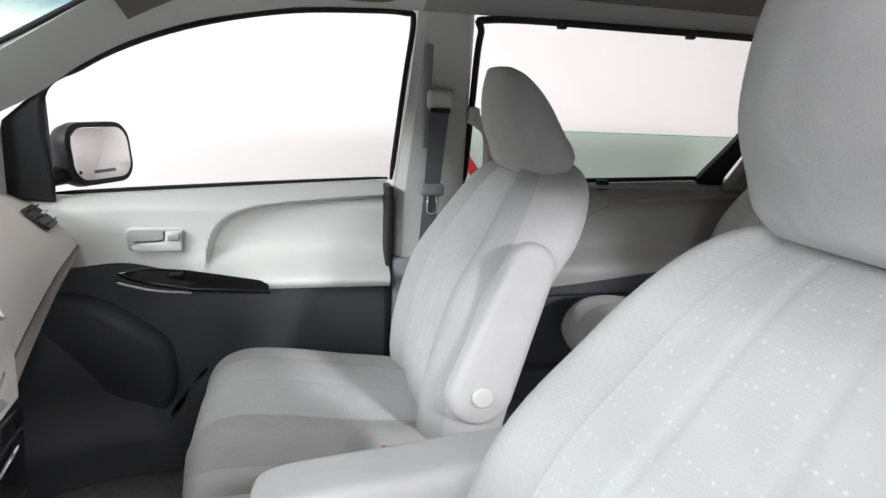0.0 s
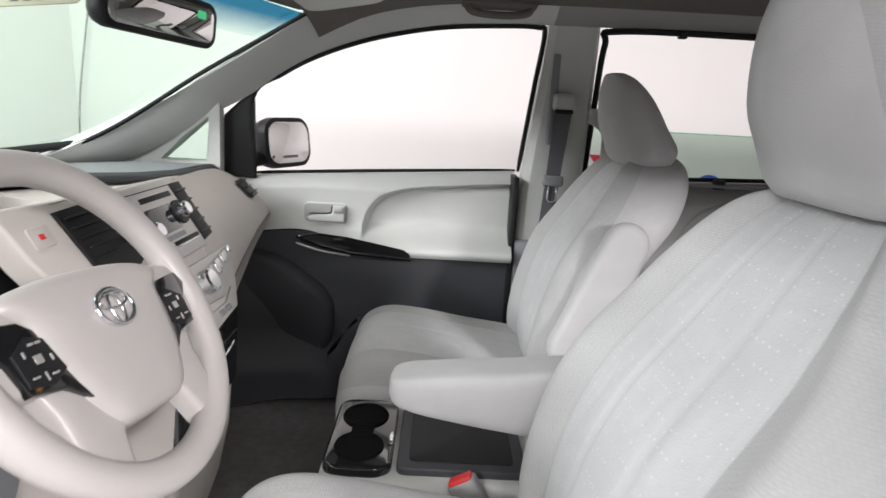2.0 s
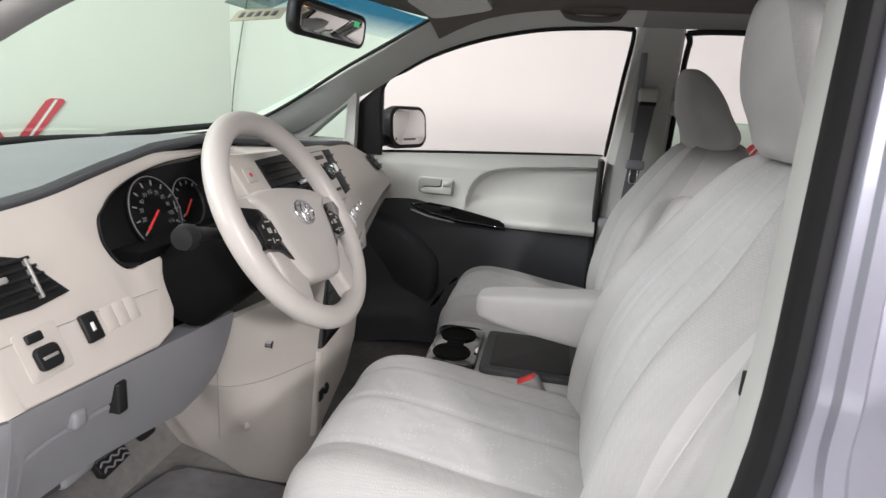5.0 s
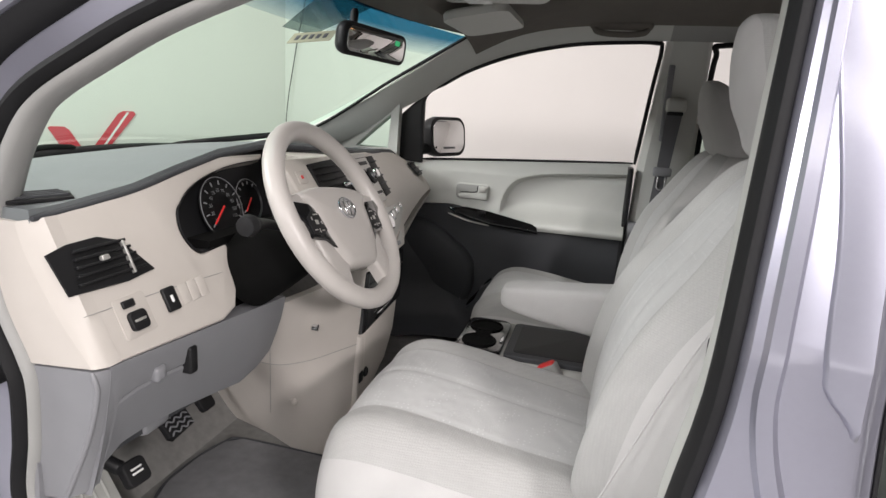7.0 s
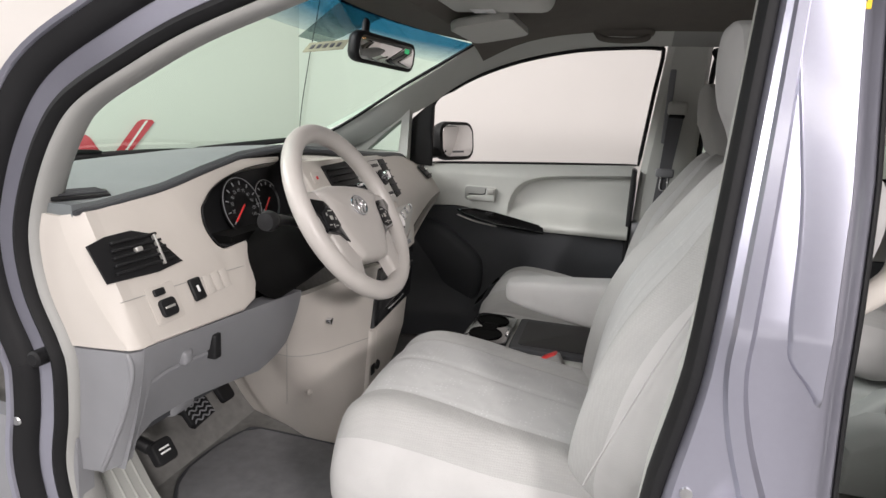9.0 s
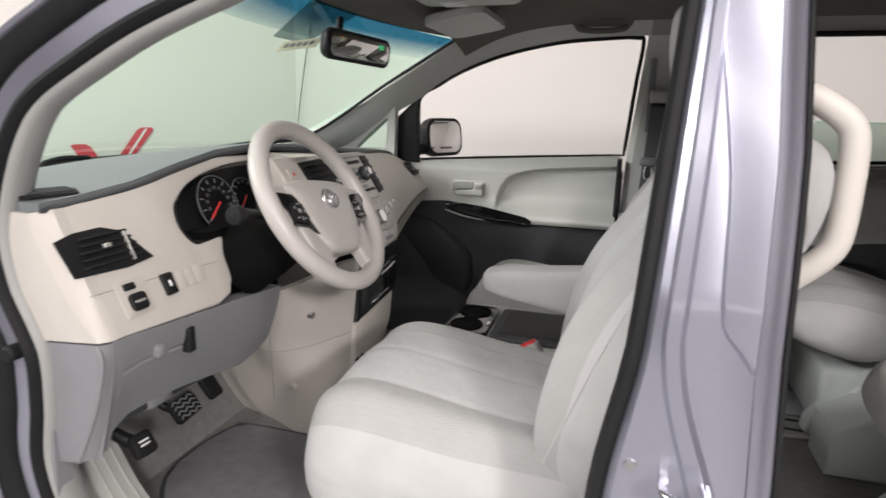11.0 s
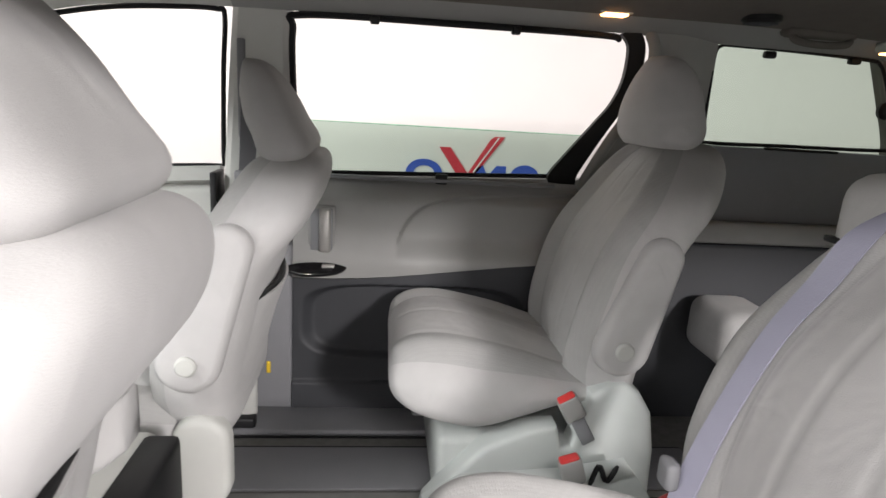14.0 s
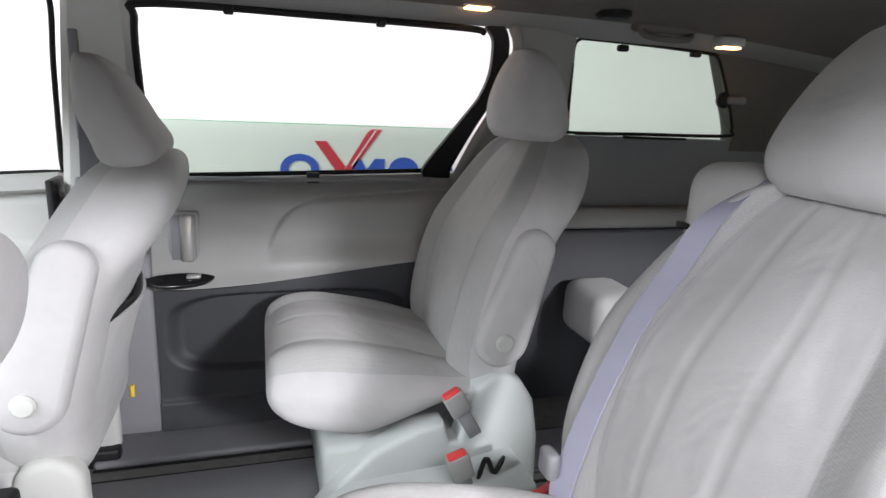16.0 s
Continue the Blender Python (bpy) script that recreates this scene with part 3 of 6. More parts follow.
part("inner_trim", ring_band([(0.0, 0.03), (0.0, 0.004), (0.004, -0.006), (0.010, -0.008), (0.014, 0.0), (0.014, 0.05)]), DOORGREY, shell, "grey plastic lip inside the doorway")
part("rubber_seal", ring_band([(0.012, 0.0), (0.013, -0.014), (0.020, -0.022), (0.028, -0.018), (0.032, 0.0)]), RUBBER, shell, "black rubber door seal")
part("painted_flange", ring_band([(0.030, 0.0), (0.033, -0.008), (0.060, -0.012), (0.064, 0.0)]), PAINT, shell, "silver painted inner flange")
part("outer_seal", ring_band([(0.060, 0.0), (0.061, -0.016), (0.072, -0.030), (0.088, -0.034), (0.090, 0.0)]), RUBBER, shell, "black rubber outer door seal")
part("outer_flange", ring_band([(0.086, 0.0), (0.087, -0.030), (0.090, -0.038), (0.096, -0.040), (0.099, 0.0)]), PAINT, shell, "silver painted outer body flange")

for x, z, r, mt in ((-0.325, 0.862, 0.013, RUBBER), (-0.372, 0.752, 0.010, STEEL)):
    part("grommet", lathe([(0.0, -0.02), (r, -0.02), (r, 0.004), (r * 0.7, 0.008), (0.0, 0.008)], plane_frame((x, -0.836, z), (1, 0, 0), (0, 0, 1)), 18), mt, shell, "round plug in the door frame")

# driver side pillar between the doorways
pillar = thing("door_pillar", (0.69, -0.9, 0.3), "silver painted body pillar between two open doorways", "car pillar", kind="structure")
PROFILE = [(0.0, 0.03), (0.003, 0.004), (0.009, -0.005), (0.018, -0.008), (0.022, -0.015), (0.036, -0.017), (0.042, -0.009), (0.104, -0.007), (0.114, -0.002), (0.118, 0.02), (0.118, 0.06), (0.0, 0.06)]


def pillar_y(z):
    return -0.845 + 0.045 * smoothstep(0.5, 1.1, z) + 0.19 * max(0.0, z - 1.05)


def pillar_x(z):
    """Front edge and width of the painted part."""
    f = 0.606 + 0.070 * (z - 1.05) - 0.018 * smoothstep(1.0, 0.8, z)
    return f, (0.727 + rear_x(z) - f) / 0.118


def rear_x(z):
    """How far the rear edge leans from a plumb line."""
    return float(np.interp(z, [0.3, 0.83, 1.0, 1.2, 1.36, 1.6], [0.008, 0.004, -0.003, -0.003, -0.013, -0.026]))


secs = []
for z in np.concatenate([np.linspace(0.30, 0.76, 6), np.linspace(0.79, 1.08, 24), np.linspace(1.11, 1.62, 14)]):
    f, k = pillar_x(z)
    bend = 0.055 * smoothstep(1.02, 0.78, z)
    secs.append([(f + (x + (bend if 0.015 < x < 0.045 else 0.0)) * k, pillar_y(z) + d, z) for x, d in PROFILE])
part("painted_panel", to_mesh("panel", *rings(secs), angle=30), PAINT, pillar)
secs = []
for z in np.linspace(0.30, 1.62, 30):
    secs.append([(x + rear_x(z), pillar_y(z) + d, z) for x, d in [(0.757, 0.07), (0.757, 0.040), (0.759, 0.034), (0.762, 0.034), (0.765, 0.038), (0.767, 0.050), (0.767, 0.08)]])
flange = []
for z in np.linspace(0.30, 1.62, 30):
    flange.append([(x + rear_x(z), pillar_y(z) + d, z) for x, d in [(0.7265, 0.09), (0.7265, 0.014), (0.731, 0.016), (0.741, 0.020), (0.744, 0.026), (0.752, 0.028), (0.757, 0.034), (0.759, 0.050), (0.759, 0.09)]])
part("rear_flange", to_mesh("flange", *rings(flange), angle=60), PAINT, pillar, "silver flange beside the sliding door seal")
part("rear_seal", to_mesh("seal", *rings(secs), angle=60), RUBBER, pillar, "black rubber sliding door seal")
secs = []
for z in np.linspace(0.30, 1.62, 30):
    f, k = pillar_x(z)
    secs.append([(f + x, pillar_y(z) + d, z) for x, d in [(0.004, 0.045), (0.004, 0.006), (-0.003, 0.0), (-0.010, 0.001), (-0.014, 0.012), (-0.016, 0.022), (-0.014, 0.040)]])
part("front_seal", to_mesh("seal", *rings(secs), angle=60), RUBBER, pillar, "black rubber front door seal")
secs = []
for z in np.concatenate([np.linspace(0.972, 1.06, 16), np.linspace(1.09, 1.58, 20)]):
    l = min(float(np.interp(z, [0.972, 0.985, 0.999, 1.014, 1.027, 1.063, 1.15, 1.27, 1.38, 1.58], [0.716, 0.712, 0.703, 0.689, 0.681, 0.677, 0.676, 0.666, 0.656, 0.648])), 0.712)
    up = smoothstep(0.968, 0.99, z)
    secs.append([(x + rear_x(z), pillar_y(z) + d * up, z) for x, d in [(l, 0.010), (l, 0.0), (l + 0.0015, -0.007), (l + 0.005, -0.011), (l + 0.007, -0.012), (0.7215, -0.012), (0.7235, -0.008), (0.724, 0.010)]])
part("striker_panel", to_mesh("striker", *rings(secs), angle=50), PAINT, pillar, "raised silver panel of the pillar")
lb = part("label", rbox((0.674, pillar_y(1.41) - 0.0125, 1.385), (0.714, pillar_y(1.41) - 0.0095, 1.430), 0.001), YELLOW, pillar, "yellow paper label")
for i in range(3):
    part("print_bar", rbox((0.679, pillar_y(1.41) - 0.0135, 1.392 + 0.010 * i), (0.709, pillar_y(1.41) - 0.012, 1.396 + 0.010 * i), 0.0002), DARKTRIM, lb)
part("striker", tube([(0.640, -0.82, 0.845), (0.640, -0.865, 0.845), (0.680, -0.865, 0.845), (0.680, -0.82, 0.845)], 0.006, 16, 8), CHROME, pillar, "chrome door striker loop")
part("bolt", lathe([(0.0, -0.01), (0.007, -0.01), (0.007, 0.004), (0.0, 0.005)], plane_frame((0.602, -0.822, 0.852), (1, 0, 0), (0, 0, 1)), 12), STEEL, pillar)
# inner lining of that pillar
secs = []
for z in np.linspace(0.36, 1.56, 24):
    y = pillar_y(z) + 0.055
    f = pillar_x(z)[0]
    secs.append([(f - 0.006, y, z), (f - 0.006, y + 0.05, z), (f + 0.012, y + 0.085, z), (f + 0.03, y + 0.09, z), (0.72, y + 0.09, z), (0.745 + rear_x(z), y + 0.05, z), (0.757 + rear_x(z), y, z)])
part("inner_lining", to_mesh("lining", *rings(secs), angle=40), TRIM, pillar, "light grey inner pillar lining")


def grab_handle(s, name_label):
    """Bent assist grip behind a pillar; s: side of the car."""
    h = thing("grab_handle", (0.78, 0.04 + s * 0.74, 1.1), name_label, "grab handle", group="pillar grab handles")
    y = 0.03 + s * 0.715
    k = 0.0 if s < 0 else -0.022
    part("grip", tube([(x + k, yy, z) for x, yy, z in [(0.757, y, 1.275), (0.770, y, 1.270), (0.790, y, 1.258), (0.803, y, 1.248), (0.812, y, 1.235), (0.816, y, 1.215), (0.817, y, 1.19), (0.817, y, 1.15), (0.816, y, 1.12), (0.812, y, 1.10), (0.802, y, 1.085), (0.785, y, 1.068), (0.758, y, 1.045)]], 0.0135, 60, 12, flat=1.2), IVORY, h)
    for z in (1.275, 1.045):
        part("end_mount", rbox((0.735, y - 0.016, z - 0.022), (0.764, y + 0.016, z + 0.022), 0.010), TRIM, h, "grey mounting foot")
    return h


grab_handle(-1, "pale grey plastic grab handle on the pillar")
grab_handle(1, "pale grey plastic grab handle on the far pillar")

# passenger side pillar
pp = thing("belt_pillar", (0.67, 0.84, 0.37), "light grey door pillar with belt anchor", "car pillar", kind="structure")
secs = []
for z in np.linspace(0.37, 1.535, 26):
    y = 0.795 + 0.03 * smoothstep(1.5, 1.0, z)
    f0, f1 = np.interp(z, [0.37, 1.08, 1.53], [0.555, 0.575, 0.615]), np.interp(z, [0.37, 1.08, 1.53], [0.76, 0.755, 0.757])
    secs.append([(f0, y + 0.07, z), (f0, y + 0.01, z), (f0 + 0.02, y - 0.012, z), (f0 + 0.05, y - 0.016, z), (f1 - 0.05, y - 0.016, z), (f1 - 0.015, y - 0.008, z), (f1, y + 0.015, z), (f1, y + 0.07, z)])
part("lining", to_mesh("lining", *rings(secs), angle=40), TRIM, pp)
part("lower_cover", rbox((0.56, 0.792, 0.36), (0.764, 0.85, 0.90), 0.012), MIDGREY, pp, "slate grey lower pillar cover")
part("tag", rbox((0.692, 0.786, 0.505), (0.703, 0.7925, 0.54), 0.001), YELLOW, pp, "small yellow tag")
part("slide_track", rbox((0.628, 0.772, 1.19), (0.648, 0.790, 1.44), 0.004), MIDGREY, pp, "belt height adjuster track")
adj = part("belt_anchor", rbox((0.635, 0.752, 1.285), (0.70, 0.782, 1.335), 0.012), TRIM, pp, "grey plastic belt anchor cover")
part("slot", rbox((0.640, 0.748, 1.278), (0.692, 0.765, 1.29), 0.004), BLACK, adj)
part("webbing", ribbon([(0.640, 0.757, 1.285), (0.632, 0.75, 1.09), (0.615, 0.745, 0.85), (0.60, 0.745, 0.62)], [(0.690, 0.757, 1.285), (0.672, 0.75, 1.09), (0.655, 0.745, 0.85), (0.635, 0.745, 0.62)], 20, (0, 0.003, 0)), BELT, pp, "dark grey seat belt webbing")
part("belt_stop", rbox((0.622, 0.738, 1.075), (0.682, 0.76, 1.105), 0.006), MIDGREY, pp)
part("belt_tongue", tube([(0.640, 0.742, 1.075), (0.640, 0.742, 1.035), (0.662, 0.742, 1.035), (0.662, 0.742, 1.075)], 0.004, 16, 6), CHROME, pp, "chrome belt tongue")


# ---------------------------------------------------------------- passenger doors
PAD_FRONT = curve_points([(0.098, 0.80), (0.10, 0.87), (0.108, 0.935), (0.128, 0.98), (0.165, 1.012), (0.24, 1.035), (0.40, 1.050), (0.60, 1.062)], 50)
PAD_SLIDING = curve_points([(1.04, 0.80), (1.052, 0.88), (1.075, 0.95), (1.11, 1.0), (1.16, 1.03), (1.25, 1.048), (1.45, 1.06), (1.80, 1.074)], 50)


def door_y(x, z, front):
    """How far out the upper door lining lies."""
    y = 0.815 + 0.055 * smoothstep(1.02, 1.09, z) - 0.02 * smoothstep(0.95, 0.82, z)
    if front:
        y -= 0.10 * smoothstep(-0.05, -0.30, x) * smoothstep(1.10, 0.95, z)
    line = PAD_FRONT if front else PAD_SLIDING
    p = np.array([x, z])
    s0, s1 = line[:-1], line[1:]
    k = np.clip(((p - s0) * (s1 - s0)).sum(1) / ((s1 - s0) ** 2).sum(1), 0, 1)[:, None]
    away = np.linalg.norm(p - s0 - k * (s1 - s0), axis=1).min()
    if x < np.interp(z, line[:, 1], line[:, 0]):
        away = -away
    inside = smoothstep(-0.003, 0.011, away)
    y += inside * (0.042 if front else 0.026) * smoothstep(0.86, 0.93, z)
    arm = smoothstep(0.02 if front else 0.9, 0.14 if front else 1.1, x) * gauss(z - 0.855, 0.032)
    return y - (0.045 if front else 0.01) * arm


def lining(x0, x1, bottom, top, front, nu=150, nv=80):
    def f(u, v):
        x = x0 + (x1 - x0) * u
        a, b = bottom(x), top(x)
        z = a + (b - a) * v
        return (x, door_y(x, z, front), z)

    return skin(f, nu, nv, (0, 0.05, 0))


def front_split(x):
    return 0.835 + 0.065 * smoothstep(0.22, -0.12, x) - 0.0 * x


door1 = thing("door_front_passenger", (0.16, 0.85, 0.4), "two-tone grey front passenger door, window fully lowered", "car door", kind="structure")
part("upper_lining", lining(-0.30, 0.553, front_split, lambda x: 1.055 + 0.05 * (x + 0.22) / 0.8 - 0.005, True), TRIM, door1, "light grey padded upper lining")


def lower1(u, v):
    x = -0.42 + 0.965 * u
    z = 0.40 + (front_split(x) - 0.004 - 0.40) * v
    y = 0.80 - 0.05 * smoothstep(0.80, 0.60, z) * smoothstep(0.25, -0.05, x) - 0.06 * smoothstep(0.62, 0.48, z)
    y += 0.035 * gauss(x + 0.02 - (z - 0.6) * -0.7, 0.05) * smoothstep(0.75, 0.55, z)
    return (x, y - 0.10 * smoothstep(-0.05, -0.35, x), z)


part("lower_lining", skin(lower1, 80, 50, (0, 0.05, 0)), DARKTRIM, door1, "slate grey lower lining with map pocket")
SPEAKER = [(-0.31, 0.85), (-0.17, 0.835), (-0.06, 0.765), (0.012, 0.705), (0.03, 0.63), (0.015, 0.55), (-0.03, 0.512), (-0.25, 0.505), (-0.30, 0.62)]
part("speaker_panel", plate([(x, z) for x, z in curve_points([(u, v, 0) for u, v in SPEAKER], 48, closed=True)[:, :2]], plane_frame((0, 0.795, 0), (1, 0.06, 0), (0, 0, 1)), 0.055, 0.030), DARKTRIM, door1, "dark bulging speaker panel")
POCKET = [(-0.27, 0.42), (0.26, 0.42), (0.30, 0.56), (0.25, 0.60), (0.105, 0.640), (0.06, 0.60), (0.035, 0.545), (-0.01, 0.500), (-0.26, 0.492)]
part("map_pocket", plate(POCKET, plane_frame((0, 0.795, 0), (1, 0.06, 0), (0, 0, 1)), 0.075, 0.016), DARKTRIM, door1, "dark moulded map pocket")
# Shade inside the map pocket, put in as a black strip.
part("pocket_mouth_shade", tube([(-0.25, 0.75, 0.497), (-0.02, 0.745, 0.506), (0.035, 0.745, 0.552), (0.10, 0.748, 0.638)], 0.007, 24, 6), VOID, door1, "black strip standing for shade in the pocket opening")
part("belt_strip", tube([(-0.24, 0.885, 1.052), (0.15, 0.89, 1.077), (0.56, 0.89, 1.10)], 0.006, 20, 6), RUBBER, door1, "black window seal")
part("outer_panel", rbox((-0.40, 0.89, 0.35), (0.57, 0.93, 1.045), 0.01), PAINT, door1, "silver outer panel")
part("sail_panel", plate([(-0.335, 1.05), (-0.215, 1.045), (-0.215, 1.30), (-0.30, 1.225)], plane_frame((0, 0.815, 0), (1, 0, 0), (0, 0, 1)), 0.02, 0.004), BLACK, door1, "black mirror sail panel")
part("window_channel", tube([(-0.215, 0.80, 1.05), (-0.218, 0.80, 1.275), (-0.13, 0.80, 1.347), (-0.02, 0.80, 1.405), (0.13, 0.80, 1.457), (0.31, 0.80, 1.494), (0.49, 0.79, 1.507), (0.578, 0.785, 1.507), (0.598, 0.785, 1.49), (0.585, 0.81, 1.35), (0.565, 0.865, 1.10)], 0.007, 70, 6), RUBBER, door1, "thin black window channel")
part("rear_edge", rbox((0.545, 0.79, 0.40), (0.563, 0.88, 1.09), 0.004), BLACK, door1, "black door edge gap")

bez = part("handle_bezel", plate(rounded(0.136, 0.064, 0.016), plane_frame((-0.011, 0.822, 0.950), (1, 0, 0), (0, 0, 1)), 0.010, 0.004), TRIM, door1, "recessed door release handle")
# Cup is the bezel's plastic; its darker grey paints the recess shade.
part("cup", plate(rounded(0.126, 0.054, 0.013), plane_frame((-0.011, 0.8130, 0.950), (1, 0, 0), (0, 0, 1)), 0.002, 0.001), DOORGREY, bez, "grip cup, greyed to stand for its shade")
part("lever", plate([(-0.046, -0.025), (0.061, -0.025), (0.062, 0.025), (0.026, 0.025), (0.022, -0.002), (-0.030, -0.005), (-0.052, -0.012)], plane_frame((-0.011, 0.811, 0.950), (1, 0, 0), (0, 0, 1)), 0.013, 0.004), TRIM, bez, "pale grey pull lever")
# Lever's shadow, drawn as a thin black rod.
part("lever_shadow", tube([(-0.058, 0.806, 0.948), (0.004, 0.806, 0.952), (0.010, 0.806, 0.974)], 0.002, 12, 5), BLACK, bez, "black line painting the shade round the lever")
part("lock_tab", rbox((0.018, 0.793, 0.953), (0.046, 0.800, 0.972), 0.003), SATIN, bez, "silver lock tab")

leaf = [(-0.165, 0.012), (-0.10, 0.030), (-0.02, 0.030), (0.05, 0.024), (0.165, 0.013), (0.172, -0.016), (0.10, -0.016), (0.0, -0.02), (-0.08, -0.012), (-0.14, 0.0)]
sw = part("switch_panel", plate(leaf, plane_frame((0.085, 0.735, 0.862), (0.965, 0.16, -0.13), (0, 0.55, 0.75)), 0.014, 0.004), GLOSS, door1, "gloss black window switch panel")
part("switch", rbox((0.03, 0.722, 0.884), (0.062, 0.740, 0.894), 0.003), BLACK, sw, "window switch")
part("silver_edge", tube([(-0.07, 0.69, 0.882), (0.0, 0.692, 0.862), (0.08, 0.715, 0.846)], 0.003, 16, 6), SATIN, sw, "silver edge line")

mirror = thing("door_mirror", (-0.2, 0.98, 1.08), "black door mirror outside the passenger window", "car mirror")
secs = []
mf = plane_frame((-0.165, 0.995, 1.14), (0.44, 0.90, 0), (-0.12, 0, 1))
for w, k in ((0.0, 1.0), (-0.02, 1.03), (-0.05, 0.95), (-0.085, 0.7), (-0.10, 0.35)):
    secs.append([mf @ Vector((x * k, y * k, -w * -1)) for x, y in rounded(0.215, 0.155, 0.05, 8)])
part("housing", to_mesh("housing", *rings(secs), angle=50), BLACK, mirror)
part("mirror_glass", plate(rounded(0.19, 0.130, 0.042, 8), mf, 0.004, 0.001), MIRROR, mirror, "mirror glass")
part("warning_print", plate(rounded(0.07, 0.008, 0.001), mf @ pose(0, -0.045, 0.005), 0.0006, 0), MIDGREY, mirror, "unreadable grey etched line")
part("arm", tube([(-0.28, 0.84, 1.09), (-0.25, 0.90, 1.09), (-0.20, 0.95, 1.10)], 0.03, 10, 10, flat=0.8), BLACK, mirror)

door2 = thing("door_sliding_passenger", (1.2, 0.86, 0.4), "two-tone grey sliding door, window half lowered", "car door", kind="structure")
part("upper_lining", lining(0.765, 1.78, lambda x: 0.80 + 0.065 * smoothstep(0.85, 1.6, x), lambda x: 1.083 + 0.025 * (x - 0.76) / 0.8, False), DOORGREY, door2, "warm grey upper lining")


def lower2(u, v):
    x = 0.765 + 1.015 * u
    z = 0.34 + (0.796 + 0.065 * smoothstep(0.85, 1.6, x) - 0.34) * v
    d = (abs((x - 1.12) / 0.325) ** 4 + abs((z - 0.667) / 0.113) ** 4) ** 0.25
    return (x, 0.80 + 0.028 * smoothstep(1.04, 0.90, d) - 0.012 * smoothstep(0.482, 0.470, z), z)


part("lower_lining", skin(lower2, 170, 110, (0, 0.05, 0)), DARKTRIM, door2, "slate grey lower lining with moulded recess")
part("outer_panel", rbox((0.77, 0.89, 0.35), (1.80, 0.93, 1.07), 0.01), PAINT, door2, "silver outer panel")
part("belt_strip", tube([(0.765, 0.878, 1.092), (1.2, 0.88, 1.105), (1.56, 0.88, 1.117)], 0.007, 20, 6), RUBBER, door2, "black window seal")
part("window_seal", tube([(0.768, 0.87, 1.10), (0.765, 0.82, 1.30), (0.768, 0.785, 1.47), (0.80, 0.78, 1.508), (1.2, 0.78, 1.513), (1.58, 0.78, 1.513), (1.640, 0.78, 1.505)], 0.009, 60, 6), RUBBER, door2, "black window seal")
g2 = part("glass", to_mesh("g", [(0.765, 0.876, 1.09), (1.55, 0.876, 1.11), (1.62, 0.842, 1.242), (0.765, 0.842, 1.242)], [(0, 1, 2, 3)]), PRIVACY, door2, "half lowered green tinted glass")
g2.visible_shadow = False
part("glass_edge", tube([(0.765, 0.842, 1.242), (1.2, 0.842, 1.242), (1.60, 0.842, 1.242)], 0.0022, 4, 6), GREEN_GLASS, door2)
FRAME_IN = [(1.505, 0.872, 1.095), (1.50, 0.85, 1.128), (1.549, 0.815, 1.209), (1.605, 0.803, 1.285), (1.643, 0.80, 1.338), (1.666, 0.795, 1.401), (1.668, 0.785, 1.47), (1.660, 0.78, 1.498), (1.640, 0.78, 1.520)]
FRAME_OUT = [(1.585, 0.868, 1.095), (1.585, 0.848, 1.13), (1.624, 0.813, 1.225), (1.668, 0.80, 1.305), (1.698, 0.797, 1.36), (1.714, 0.792, 1.419), (1.714, 0.782, 1.48), (1.700, 0.777, 1.518), (1.675, 0.777, 1.540)]
part("rear_frame", ribbon(FRAME_IN, FRAME_OUT, 40, (0, 0.02, 0)), BLACK, door2, "black window surround")
han = part("release_handle", rbox((0.806, 0.806, 0.868), (0.884, 0.822, 1.010), 0.010), DOORGREY, door2, "recessed grey release handle")
part("handle_cup", rbox((0.814, 0.803, 0.880), (0.876, 0.808, 1.000), 0.004), MIDGREY, han)
part("pull_bar", rbox((0.838, 0.788, 0.876), (0.872, 0.806, 1.004), 0.008), SATIN, han, "satin grey pull bar")
sw2 = part("switch_panel", plate([(u, v) for u, v in curve_points([(-0.092, 0.004, 0), (-0.05, 0.020, 0), (0.03, 0.022, 0), (0.085, 0.008, 0), (0.05, -0.012, 0), (-0.04, -0.017, 0)], 30, closed=True)[:, :2]], plane_frame((0.835, 0.775, 0.826), (0.95, 0.28, -0.06), (0, 0.6, 0.7)), 0.014, 0.004), GLOSS, door2, "gloss black switch panel")
part("switch", rbox((0.85, 0.765, 0.838), (0.885, 0.785, 0.847), 0.003), SATIN, sw2, "silver switch")
shade = part("sun_shade", rbox((0.80, 0.845, 1.083), (1.52, 0.868, 1.094), 0.004), MIDGREY, door2, "retracted window sun shade")
part("pull_tab", rbox((1.165, 0.85, 1.078), (1.20, 0.873, 1.108), 0.005), BLACK, shade, "black pull tab")
for x in (0.977, 1.349):
    part("hook", rbox((x - 0.012, 0.765, 1.497), (x + 0.012, 0.785, 1.518), 0.004), BLACK, shade, "black roof hook")

# rear quarter
solid("wall_rear_quarter", skin(lambda u, v: (1.80 + 1.28 * u, 0.835 + 0.02 * smoothstep(1.2, 0.95, 0.37 + 0.865 * v), 0.37 + 0.865 * v), 20, 30, (0, 0.05, 0)), MIDGREY, "grey rear side lining", "wall", kind="structure")
solid("wall_rear_quarter_lower", rbox((1.775, 0.795, 0.33), (3.08, 0.84, 0.943), 0.012), DARKTRIM, "dark slate lower side lining", "wall", kind="structure")
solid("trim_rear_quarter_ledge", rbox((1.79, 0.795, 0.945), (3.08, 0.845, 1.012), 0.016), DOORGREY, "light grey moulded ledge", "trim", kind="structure")
